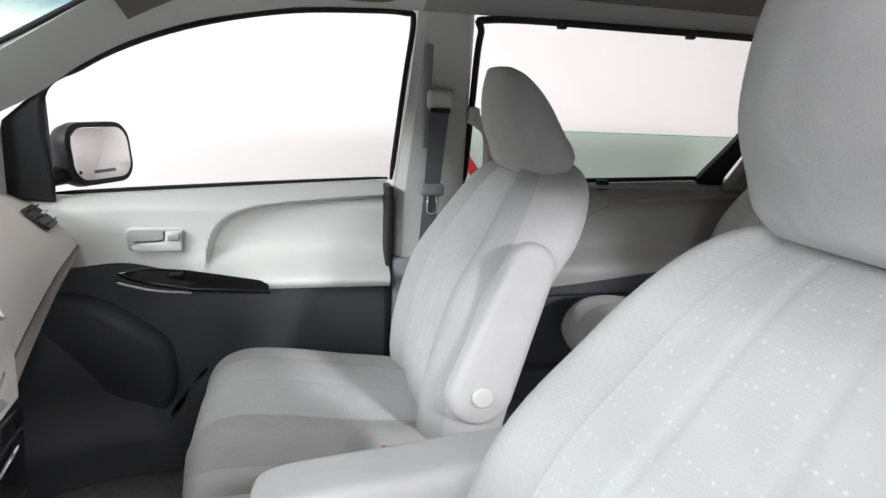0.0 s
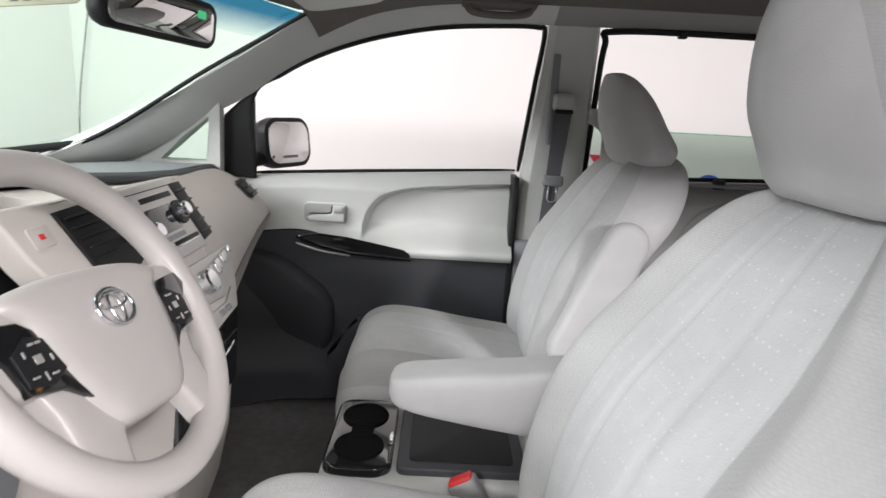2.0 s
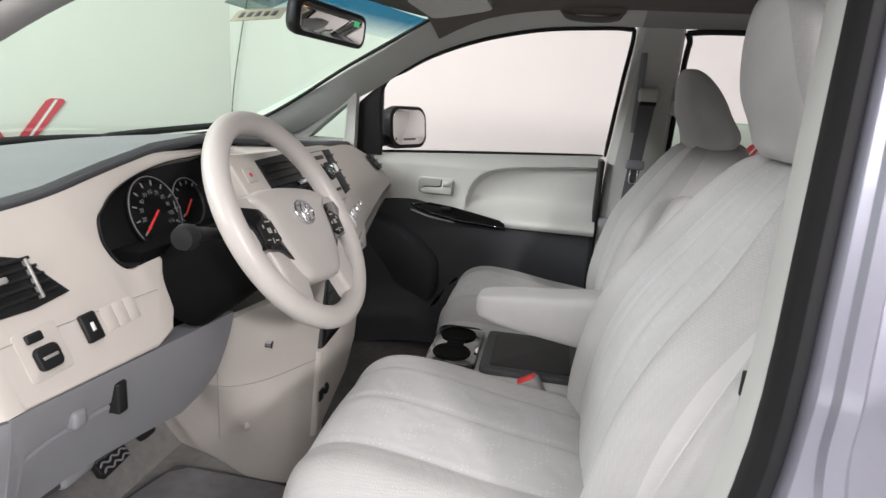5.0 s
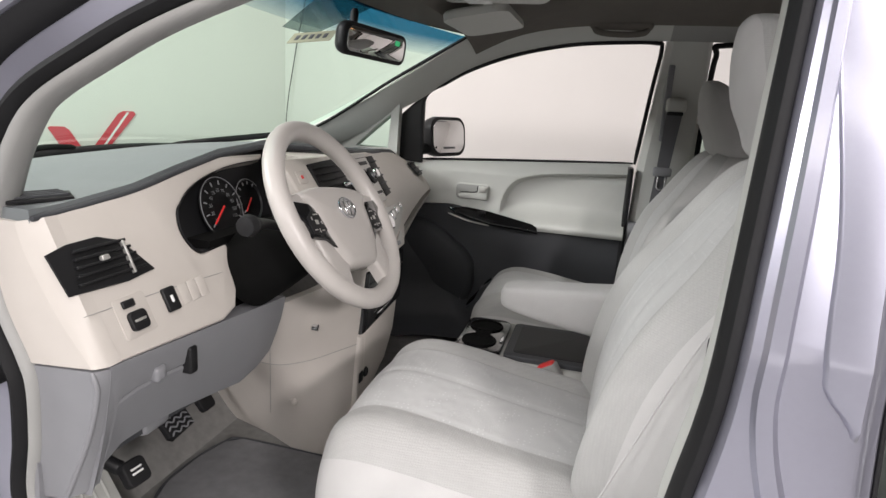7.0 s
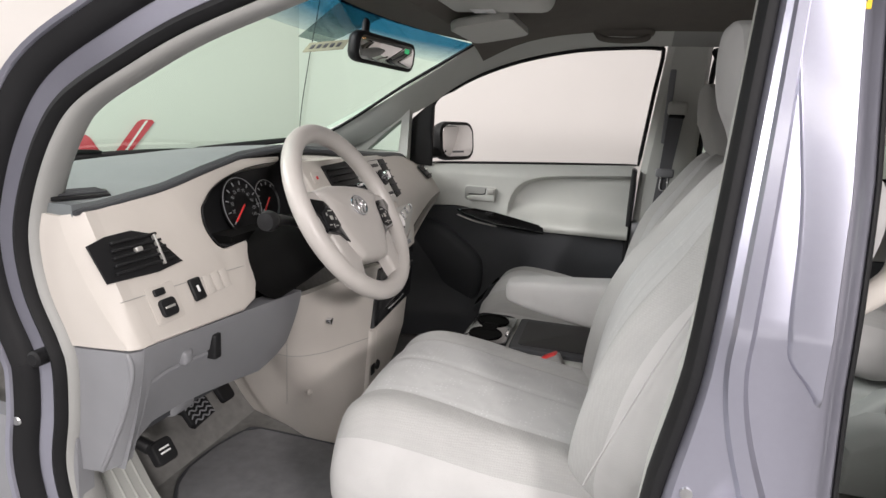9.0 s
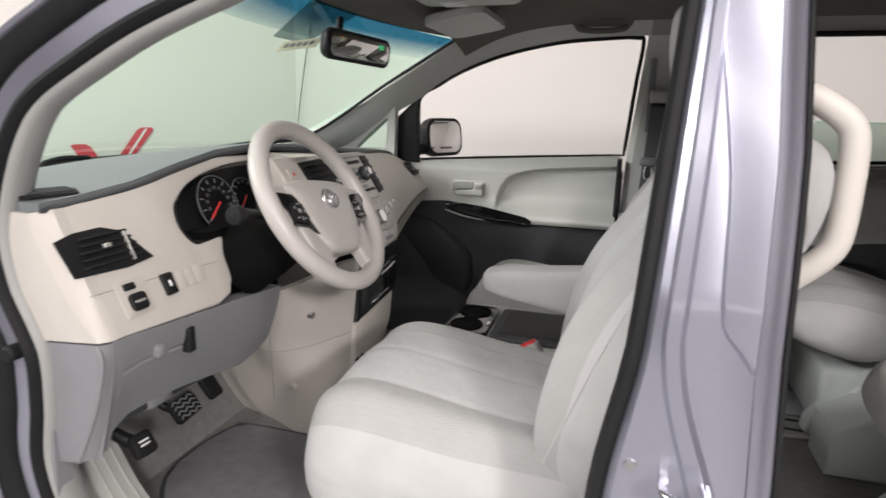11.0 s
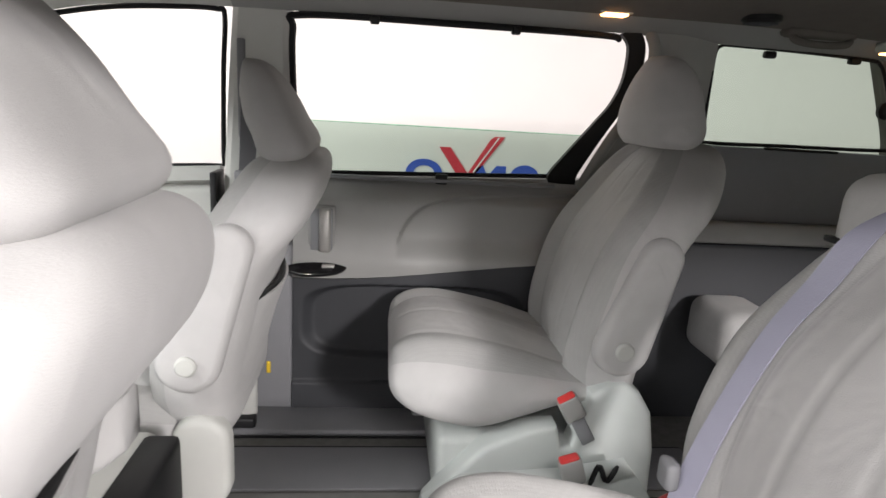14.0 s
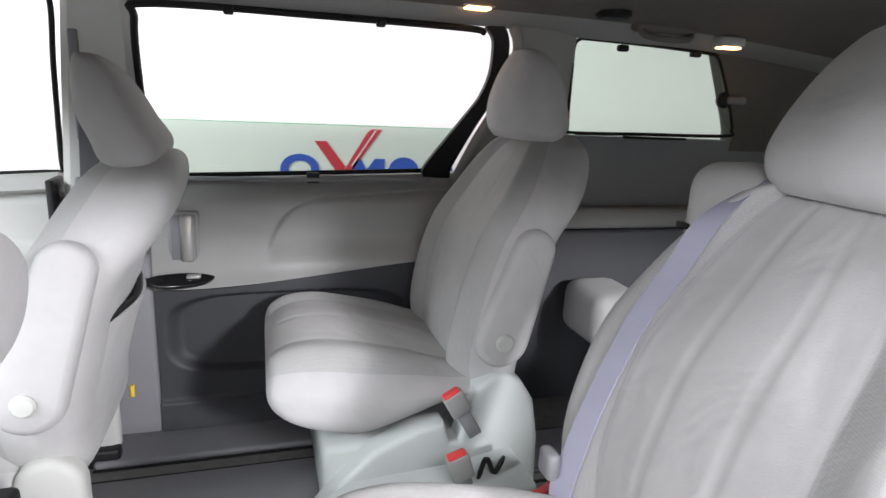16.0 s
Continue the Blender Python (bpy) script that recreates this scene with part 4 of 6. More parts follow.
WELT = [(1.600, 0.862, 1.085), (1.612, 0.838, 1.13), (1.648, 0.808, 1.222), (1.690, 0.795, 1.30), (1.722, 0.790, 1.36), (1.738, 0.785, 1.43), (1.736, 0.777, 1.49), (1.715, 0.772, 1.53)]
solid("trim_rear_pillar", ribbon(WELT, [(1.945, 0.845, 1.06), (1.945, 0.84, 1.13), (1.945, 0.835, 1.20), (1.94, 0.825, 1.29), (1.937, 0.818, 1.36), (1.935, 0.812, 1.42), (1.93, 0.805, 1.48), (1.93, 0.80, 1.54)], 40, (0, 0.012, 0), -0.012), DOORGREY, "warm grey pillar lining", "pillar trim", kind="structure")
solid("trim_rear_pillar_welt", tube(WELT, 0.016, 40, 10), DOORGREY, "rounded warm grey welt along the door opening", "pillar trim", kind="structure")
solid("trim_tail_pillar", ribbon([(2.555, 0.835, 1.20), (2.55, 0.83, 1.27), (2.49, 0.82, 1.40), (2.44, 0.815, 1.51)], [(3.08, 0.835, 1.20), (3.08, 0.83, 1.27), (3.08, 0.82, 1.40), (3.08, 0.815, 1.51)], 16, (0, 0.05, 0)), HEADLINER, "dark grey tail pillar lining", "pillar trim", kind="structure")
qw = thing("window_rear_quarter", (2.2, 0.83, 1.25), "green tinted rear quarter window", "window", kind="structure")
q = part("pane", to_mesh("q", [(1.93, 0.84, 1.22), (2.60, 0.84, 1.22), (2.46, 0.825, 1.53), (1.93, 0.825, 1.53)], [(0, 1, 2, 3)]), PRIVACY, qw)
q.visible_shadow = False
part("seal", tube([(1.955, 0.825, 1.244), (1.938, 0.823, 1.262), (1.930, 0.815, 1.40), (1.928, 0.81, 1.49), (1.945, 0.81, 1.513), (1.98, 0.81, 1.516), (2.20, 0.81, 1.512), (2.40, 0.81, 1.503), (2.432, 0.81, 1.493), (2.450, 0.81, 1.47), (2.49, 0.81, 1.39), (2.535, 0.82, 1.30), (2.545, 0.825, 1.268), (2.525, 0.825, 1.250), (2.20, 0.825, 1.246)], 0.0055, 90, 6, closed=True), RUBBER, qw, "black window seal")
for x in (2.09, 2.35):
    part("hook", rbox((x - 0.018, 0.80, 1.488), (x + 0.018, 0.82, 1.508), 0.006), BLACK, qw, "black shade hook")
part("latch", lathe([(0.0, 0.0), (0.026, 0.0), (0.026, 0.010), (0.018, 0.018), (0.0, 0.018)], plane_frame((2.487, 0.822, 1.365), (1, 0, 0), (0, 0, 1)), 20), BLACK, qw, "round black window latch")
part("latch_arm", rbox((2.49, 0.798, 1.352), (2.565, 0.815, 1.378), 0.008), MIDGREY, qw)
part("shade_rail", rbox((2.13, 0.805, 1.232), (2.36, 0.822, 1.240), 0.003), BLACK, qw, "black shade rail")


# ---------------------------------------------------------------- seats
def spread(n):
    """Places from -1 to 1, closer together towards the ends."""
    return [math.sin(math.pi / 2 * (2 * i / (n - 1) - 1)) for i in range(n)]


def table(rows, n):
    """Rows of numbers, smoothly resampled to n rows."""
    return curve_points(rows, n)


def backrest_rows(n):
    return table([(0.585, 0.045, 0.10, 0.19), (0.62, 0.02, 0.14, 0.222), (0.70, 0.00, 0.165, 0.245), (0.82, 0.015, 0.175, 0.258), (0.95, 0.055, 0.17, 0.25), (1.05, 0.115, 0.18, 0.225), (1.12, 0.16, 0.165, 0.19), (1.165, 0.195, 0.135, 0.15), (1.19, 0.23, 0.09, 0.10), (1.197, 0.265, 0.03, 0.05)], n)


def padded(rows, place, n_front=101, n_back=21, bolster=0.05, seam=0.52, seam_in=0.5, edge=0.30, centre_seams=(0.0,), seam_deep=0.005):
    """A cushion: for each row (s, front, thickness, half width) a closed ring; place(s, depth, across)."""
    secs = []
    m = len(rows)
    for i, (s, f, th, w) in enumerate(rows):
        v = i / (m - 1)
        live = smoothstep(0.0, 0.12, v) * smoothstep(1.0, 0.80, v)
        ring = []
        for u in spread(n_front):
            a = abs(u)
            rnd = th * 0.5 * (1 - (1 - a**4) ** 0.5)
            d = f + rnd - bolster * live * gauss(a - 0.76, 0.17) * (1 - smoothstep(0.93, 1.0, a))
            d += live * seam_deep * gauss(a - seam, 0.014) + live * 0.003 * sum(gauss(a - c, 0.012) for c in centre_seams)
            d += live * 0.010 * (1 - gauss(a, 0.45))
            ring.append(place(s, d, u * w))
        for u in spread(n_back)[::-1][1:-1]:
            ring.append(place(s, f + th - th * 0.42 * (1 - (1 - abs(u) ** 7) ** 0.5), u * w))
        secs.append(ring)
    return to_mesh("pad", *rings(secs), angle=80)


def two_cloths(me, n_front, n_back, m, dotted, seam=0.52):
    """Ribbed cloth on the bolsters, plain round the edge, dotted in the middle."""
    for m_ in (CLOTH, CLOTH_RIB, CLOTH_DOT if dotted else CLOTH):
        me.materials.append(m_)
    us = spread(n_front)
    for pl in me.polygons:
        ids = [i % (n_front + n_back - 2) for i in pl.vertices]
        if len(ids) > 4 or max(ids) >= n_front:
            continue
        a = abs(sum(us[i] for i in ids) / len(ids))
        row = pl.vertices[0] // (n_front + n_back - 2)
        if not 0.08 * m < row < 0.86 * m:
            continue
        pl.material_index = 2 if a < seam else (1 if a < 0.9 else 0)


def seat(X, yc, s, dz, label, group, armrest=False, pocket=False, base="front", length=0.45, hx=0.0, hz=0.0, tilt=-0.25, thick=1.0, head=1.0, drop=0.0, wide=1.0, lean=0.0, narrow_head=1.0):
    """A bucket seat: X the crease between cushion and back, s the side of its middle of the car."""
    st = thing("car_seat", (X, yc, 0.37), label, "car seat", group)

    def back_at(z, d, a):
        return (X + d + tilt * max(0.0, z - 1.21) * smoothstep(1.19, 1.26, z), yc + a, z + dz)

    def base_at(x, d, a):
        return (X + x, yc + a, -d + dz)

    rows = np.array([(z, f + lean * smoothstep(0.85, 1.05, z), th * (1 + (thick - 1) * smoothstep(0.85, 1.05, z)), w * (1 + (wide - 1) * smoothstep(0.60, 0.80, z))) for z, f, th, w in backrest_rows(48)])
    me = padded(rows, back_at, centre_seams=(0.19,), bolster=0.040)
    two_cloths(me, 101, 21, 48, base == "front")
    part("backrest", me, None, st)
    k = length / 0.48
    rows = table([(-0.482 * k, -0.632, 0.08, 0.17), (-0.47 * k, -0.682, 0.17, 0.215), (-0.44 * k, -0.722, 0.24, 0.243), (-0.38 * k, -0.744, 0.28, 0.255), (-0.28 * k, -0.738, 0.27, 0.258), (-0.15 * k, -0.717, 0.24, 0.256), (-0.02, -0.700, 0.20, 0.248), (0.06, -0.682, 0.16, 0.235), (0.10, -0.662, 0.10, 0.20)], 44)
    if base == "second":
        rows = table([(-0.418, -0.655, 0.025, 0.185), (-0.413, -0.692, 0.085, 0.212), (-0.395, -0.718, 0.135, 0.232), (-0.355, -0.738, 0.182, 0.247), (-0.29, -0.743, 0.208, 0.255), (-0.21, -0.730, 0.206, 0.255), (-0.11, -0.704, 0.150, 0.248), (-0.02, -0.672, 0.085, 0.236), (0.05, -0.655, 0.060, 0.222), (0.09, -0.645, 0.050, 0.20)], 44)
    elif drop:
        rows = np.array([(x, d + drop, th, w) for x, d, th, w in rows])
    me = padded(rows, base_at, bolster=0.022, centre_seams=(0.0,))
    two_cloths(me, 101, 21, 44, base == "front")
    part("cushion", me, None, st)
    # head restraint
    hr = table([(z - 0.012 + hz, f + hx, th * head, w * narrow_head) for z, f, th, w in [(1.183, 0.200, 0.070, 0.118), (1.197, 0.180, 0.096, 0.138), (1.225, 0.170, 0.109, 0.145), (1.27, 0.162, 0.104, 0.136), (1.315, 0.165, 0.092, 0.118), (1.35, 0.172, 0.074, 0.098), (1.377, 0.182, 0.050, 0.072), (1.390, 0.195, 0.024, 0.042)]], 26)
    me = padded(hr, back_at, 41, 21, bolster=0.0, seam=0.84, centre_seams=(), seam_deep=0.0015)
    me.materials.append(CLOTH)
    me.materials.append(CLOTH_RIB)
    us = spread(41)
    for pl in me.polygons:
        ids = [i % 60 for i in pl.vertices]
        if len(ids) == 4 and max(ids) < 41 and -s * sum(us[i] for i in ids) > 3.3:
            pl.material_index = 1
    part("head_restraint", me, None, st)
    for k in (-0.055, 0.055):
        part("head_restraint_post", tube([(X + 0.245, yc + k, 1.15 + dz), (X + 0.245, yc + k, 1.21 + dz)], 0.006, 6, 8), BLACK, st)
    # hinge cover on the inner side
    y = yc + s * 0.238
    low_c, top_c = ((0.088, 0.752), (0.150, 0.955)) if base == "second" else ((0.085, 0.785), (0.165, 1.020))
    a, b = (X + low_c[0], low_c[1] + dz), (X + top_c[0], top_c[1] + dz)
    ra, rb = 0.064, 0.048
    d = Vector((b[0] - a[0], b[1] - a[1]))
    out = []
    ang0 = math.atan2(d[1], d[0])
    for i in range(13):
        t = ang0 - math.pi / 2 + math.pi * i / 12
        out.append((b[0] + rb * math.cos(t), b[1] + rb * math.sin(t)))
    for i in range(13):
        t = ang0 + math.pi / 2 + math.pi * i / 12
        out.append((a[0] + ra * math.cos(t), a[1] + ra * math.sin(t)))
    if s > 0:
        fr = plane_frame((0, y, 0), (-1, 0, 0), (0, 0, 1))
        out = [(-u, v) for u, v in out]
    else:
        fr = plane_frame((0, y, 0), (1, 0, 0), (0, 0, 1))
    if not armrest:
        cover = part("raised_armrest", plate(out, fr, 0.030, 0.018), CLOTH, st, "cloth covered armrest folded up against the back")
        part("knob", lathe([(0.0, 0.0), (0.021, 0.0), (0.021, 0.006), (0.017, 0.010), (0.0, 0.011)], plane_frame((a[0], y + s * 0.029, a[1]), (-s, 0, 0), (0, 0, 1)), 24), TRIM, cover, "round plastic cap")
    # side shield and frame
    if base == "front":
        for k in (-1, 1):
            part("side_shield", rbox((X - 0.40, yc + k * 0.215 - 0.02, 0.40 + dz), (X + 0.12, yc + k * 0.215 + 0.02, 0.60 + dz), 0.018), TRIM, st, "pale grey plastic side shield")
            part("leg_rail", rbox((X - 0.38, yc + k * 0.19 - 0.02, 0.37), (X + 0.12, yc + k * 0.19 + 0.02, 0.42 + dz), 0.008), BLACK, st, "black seat rail")
        fr = plane_frame((X + 0.10, yc + s * 0.215, 0.555 + dz), (-s, 0, 0), (0, 0, 1))
        part("hinge_shroud", plate(rounded(0.118, 0.215, 0.058, 12), fr, 0.040, 0.018), TRIM, st, "pale grey rounded hinge shroud")
    else:
        outline = [(-0.34, 0.37), (-0.33, 0.42), (-0.27, 0.494), (-0.20, 0.566), (-0.10, 0.612), (-0.035, 0.618), (-0.020, 0.570), (0.0, 0.572), (0.018, 0.64), (0.035, 0.700), (0.074, 0.726), (0.110, 0.727), (0.145, 0.708), (0.180, 0.655), (0.198, 0.56), (0.205, 0.37)]
        for k in (-1, 1):
            part("side_shield", plate([(u, v) for u, v in outline], plane_frame((X, yc + k * 0.225 + 0.03, 0), (1, 0, 0), (0, 0, 1)), 0.06, 0.014), MINT, st, "pale green-grey plastic seat frame shield")
        part("under_frame", rbox((X - 0.30, yc - 0.20, 0.37), (X + 0.16, yc + 0.20, 0.56), 0.02), MINT, st)
    if armrest:
        pipe = part("side_piping", tube([(X + 0.01, yc - 0.286, 0.72 + dz), (X + 0.05, yc - 0.290, 0.83 + dz), (X + 0.10, yc - 0.280, 0.95 + dz), (X + 0.15, yc - 0.256, 1.04 + dz)], 0.0016, 20, 6), CLOTH, st, "raised piping along the side")
        part("tag", rbox((X + 0.120, yc - 0.279, 0.957 + dz), (X + 0.127, yc - 0.2725, 0.985 + dz), 0.002), BLACK, pipe, "small black fabric tag")
        ys = yc + s * 0.30
        rws = []
        for x, zt, zb, w in table([(-0.214, 0.836, 0.812, 0.014), (-0.207, 0.846, 0.803, 0.028), (-0.19, 0.851, 0.797, 0.038), (-0.15, 0.856, 0.787, 0.042), (-0.05, 0.865, 0.769, 0.043), (0.05, 0.875, 0.757, 0.043), (0.15, 0.885, 0.766, 0.042), (0.20, 0.88, 0.80, 0.03)], 34):
            rws.append([(X + x, ys + w * math.copysign(abs(math.cos(t)) ** 0.32, math.cos(t)), dz + (zt + zb) / 2 + (zt - zb) / 2 * math.copysign(abs(math.sin(t)) ** 0.42, math.sin(t))) for t in np.linspace(0, 2 * math.pi, 32, endpoint=False)])
        part("armrest", to_mesh("arm", *rings(rws), angle=80), CLOTH, st, "folded-down cloth armrest")
    if pocket:
        def pk(u, v):
            z = 0.60 + 0.29 * v
            at = np.interp(z, [0.60, 0.70, 0.82, 0.90], [0.15, 0.168, 0.192, 0.208])
            return (X + at - 0.010 * abs(2 * u - 1) ** 4 + 0.003 + 0.026 * math.sin(math.pi * u) * v * v, yc - 0.17 + 0.34 * u, z + dz)

        pkt = part("map_pocket", skin(pk, 24, 16, (-0.006, 0, 0)), CLOTH, st, "sagging cloth map pocket")
        # Black rod painting the shade in the pocket opening.
        part("pocket_mouth_shade", tube([(X + 0.202, yc - 0.16, 0.892 + dz), (X + 0.222, yc, 0.89 + dz), (X + 0.202, yc + 0.16, 0.892 + dz)], 0.007, 16, 6), BLACK, pkt, "black strip standing for shade in the pocket opening")
    return st



seat(0.56, 0.50, -1, 0.0, "pale grey cloth front passenger bucket seat", "front seats", pocket=True, head=1.22, drop=0.022)
seat(0.48, -0.405, 1, 0.03, "pale grey cloth driver's seat with lowered armrest", "front seats", armrest=True, pocket=True, length=0.43, thick=1.16, head=1.58, hx=0.002, hz=0.010, wide=1.12, lean=0.012, narrow_head=0.93)
seat(1.46, 0.55, -1, 0.06, "grey cloth second-row captain's chair, cushion facing forward", "second row seats", base="second", length=0.42, hx=-0.040, hz=0.010, tilt=0.15, head=1.38)
seat(1.50, -0.32, 1, 0.06, "grey cloth second-row seat with belt over its shoulder", "second row seats", base="second", length=0.44, tilt=0.35, head=1.38, hx=-0.012, wide=1.15)

# third row bench
tr = thing("rear_bench", (2.5, 0, 0.37), "grey cloth third-row bench seat", "bench seat")
part("side_bolster", rbox((1.94, 0.54, 0.64), (2.12, 0.77, 0.805), 0.045, seg=4), CLOTH_RIB, tr, "rounded cushion end")
part("cushion", rbox((2.02, -0.62, 0.37), (2.5, 0.62, 0.80), 0.05, seg=4), CLOTH, tr)
part("backrest", rbox((2.52, -0.62, 0.60), (2.68, 0.62, 1.10), 0.05, pose(0, 0, 0), seg=4), CLOTH, tr)


def buckle(at, way, label, stalk=0.07):
    """Seat belt buckle: grey body with a red release button, on a stalk."""
    w = Vector(way).normalized()
    b = thing("belt_buckle", at, label, "seat belt buckle", group="belt buckles")
    fr = plane_frame(at, (0, 1, 0), w.cross(Vector((0, 1, 0))))
    up = Matrix.Translation(at) @ w.to_track_quat("Z", "Y").to_matrix().to_4x4()
    part("body", rbox((-0.014, -0.024, -0.045), (0.014, 0.024, 0.012), 0.006, up), DOORGREY, b)
    part("release_button", rbox((-0.011, -0.020, 0.002), (0.011, 0.020, 0.017), 0.004, up), RED, b, "red release button")
    part("stalk", rbox((-0.006, -0.016, -0.045 - stalk), (0.006, 0.016, -0.04), 0.004, up), MIDGREY, b)
    return b


buckle((0.391, -0.135, 0.70), (-0.5, 0.1, 0.8), "grey belt buckle with red button beside the driver's seat")
buckle((0.455, 0.185, 0.705), (-0.5, -0.1, 0.8), "grey belt buckle with red button beside the passenger seat")
buckle((1.437, 0.285, 0.69), (-0.5, 0, 0.85), "grey belt buckle with red button on second-row seat")
buckle((1.412, 0.162, 0.618), (-0.3, 0, 0.9), "grey belt buckle with red button between second-row seats")
buckle((1.472, -0.095, 0.705), (-0.45, 0.1, 0.88), "grey belt buckle with red button beside the belted second-row seat")
mb = thing("belt_console", (1.42, 0.16, 0.37), "pale grey plastic low console between second-row seats", "console")
part("body", plate([(-0.30, 0.0), (-0.30, 0.12), (-0.22, 0.17), (0.0, 0.185), (0.14, 0.21), (0.17, 0.0)], plane_frame((1.42, 0.24, 0.372), (1, 0, 0), (0, 0, 1)), 0.15, 0.012), MINT, mb)
part("catch", tube([(1.46, 0.165, 0.565), (1.475, 0.165, 0.61), (1.495, 0.165, 0.575), (1.515, 0.165, 0.61)], 0.006, 14, 6), BLACK, mb, "black bent catch")
buckle((1.498, -0.067, 0.690), (-0.5, 0, 0.85), "grey belt buckle with red button beside second-row seat")

# ---------------------------------------------------------------- dashboard
dash = thing("dashboard", (-0.4, 0, 0.6), "two-tone ivory and blue-grey dashboard", "dashboard")


def brow(y):
    """Height of the front edge of the dash top."""
    return float(np.interp(y, [-0.84, -0.75, -0.61, -0.49, -0.35, -0.19, -0.05, 0.12, 0.30, 0.50, 0.67, 0.82], [1.096, 1.098, 1.111, 1.132, 1.152, 1.160, 1.151, 1.136, 1.121, 1.109, 1.095, 1.072]))


def edge_x(y):
    """How far back that edge comes."""
    return float(np.interp(y, [-0.84, -0.61, -0.35, -0.19, -0.05, 0.12, 0.30, 0.50, 0.67, 0.82], [-0.272, -0.278, -0.297, -0.298, -0.27, -0.225, -0.236, -0.268, -0.297, -0.322]))


def dash_top(u, v):
    y = -0.80 + 1.60 * v
    x = -1.0 + (edge_x(y) + 1.0) * u
    z = 1.035 + (brow(y) - 1.035) * (u**0.8) + 0.012 * math.sin(math.pi * u)
    return (x, y, z)


part("top_pad", skin(dash_top, 40, 90, (0, 0, -0.018)), DASHTOP, dash, "blue-grey soft dash top")
part("top_lip", tube([(edge_x(y) + 0.004, y, brow(y) - 0.012) for y in np.linspace(-0.80, 0.79, 30)], 0.0065, 90, 8), DARKTRIM, dash, "dark lip under the dash top")


ff = plane_frame((-0.168, 0, 0.88), (0, 1, 0), (-0.42, 0, 0.908))
FACE = [(-0.789, 0.886), (-0.535, 0.870), (-0.492, 0.880), (-0.471, 0.906), (-0.463, 0.95), (-0.447, 0.975), (-0.45, 0.987), (-0.487, 0.985), (-0.521, 0.983), (-0.541, 0.998), (-0.55, 1.027), (-0.54, 1.056), (-0.522, 1.069), (-0.49, 1.087), (-0.427, 1.105), (-0.334, 1.118), (-0.226, 1.121), (-0.212, 1.127), (-0.21, 1.135), (-0.363, 1.139), (-0.499, 1.123), (-0.613, 1.103), (-0.753, 1.091), (-0.789, 1.089)]
FACE = FACE[:6] + [(float(y), float(z)) for y, z in curve_points(FACE[6:17], 48)] + FACE[17:]
part("driver_face", plate([(y, (z - 0.88) / 0.908) for y, z in FACE], ff @ pose(0, 0, -0.03), 0.03, 0.006), IVORY, dash, "ivory dash face by the driver's door")
part("face_seam", tube([ff @ Vector((y, (z - 0.88) / 0.908, 0.0005)) for y, z in ((-0.795, 0.955), (-0.65, 0.95), (-0.49, 0.942))], 0.0007, 20, 5), DOORGREY, dash, "thin parting line")
CORNER_IN = [(-0.262, -0.788, 1.086), (-0.246, -0.788, 1.05), (-0.200, -0.788, 0.95), (-0.170, -0.788, 0.886)]
CORNER_OUT = [(-0.292, -0.806, 1.080), (-0.276, -0.808, 1.035), (-0.234, -0.808, 0.958), (-0.184, -0.806, 0.886)]
END_BACK = [(-0.38, -0.802, 1.083), (-0.38, -0.802, 1.05), (-0.38, -0.802, 0.95), (-0.38, -0.802, 0.872)]
part("corner_strip", ribbon(CORNER_IN, CORNER_OUT, 14, (0, 0.02, 0), -0.004), IVORY, dash, "rounded ivory corner of the dash")
part("end_cap", ribbon(CORNER_OUT, END_BACK, 14, (0, 0.02, 0), -0.003), IVORY, dash, "ivory dash end cap")
LOW_IN = [(-0.170, -0.787, 0.882), (-0.176, -0.787, 0.84), (-0.192, -0.787, 0.78), (-0.212, -0.787, 0.720), (-0.226, -0.787, 0.676)]
LOW_TOP = [(-0.184, -0.806, 0.882), (-0.178, -0.806, 0.85), (-0.198, -0.806, 0.78), (-0.228, -0.806, 0.712), (-0.250, -0.805, 0.668)]
LOW_BACK = [(-0.38, -0.801, 0.868), (-0.38, -0.801, 0.82), (-0.38, -0.801, 0.76), (-0.375, -0.800, 0.69), (-0.37, -0.799, 0.655)]
part("lower_corner_strip", ribbon(LOW_IN, LOW_TOP, 14, (0, 0.02, 0), -0.004), MIDGREY, dash, "rounded grey corner of the knee panel")
part("lower_end_cap", ribbon(LOW_TOP, LOW_BACK, 14, (0, 0.02, 0), -0.002), MIDGREY, dash, "grey lower end cap")
part("end_ridge", tube(LOW_TOP, 0.004, 24, 8), MIDGREY, dash)


def knee(u, v):
    y = -0.788 + 0.478 * v
    top = 0.885 - 0.040 * v
    bot = float(np.interp(v, [0, 0.05, 0.13, 0.25, 0.41, 0.6, 0.77, 0.9, 1.0], [0.668, 0.705, 0.722, 0.722, 0.714, 0.700, 0.686, 0.695, 0.712]))
    return (-0.170 - (0.052 - 0.012 * v) * u**1.4 - 0.004 * gauss(u - 0.36, 0.012) * smoothstep(0.03, 0.06, v) * smoothstep(0.42, 0.38, v), y, top + (bot - top) * u)


part("knee_panel", skin(knee, 60, 48, (-0.04, 0, 0)), MIDGREY, dash, "grey knee panel")
# Dark colour stands in for the shadow below the knee panel.
part("knee_panel_lower", skin(lambda u, v: (-0.240 - 0.14 * u + 0.01 * v, -0.77 + 0.44 * v, 0.715 - 0.02 * v + 0.01 * u), 8, 12, (0, 0, -0.012)), DARKTRIM, dash, "panel under the dash, coloured dark for the shade there")
part("knee_tab", rbox((-0.275, -0.665, 0.690), (-0.232, -0.600, 0.722), 0.010), MIDGREY, dash, "moulded grey tab")
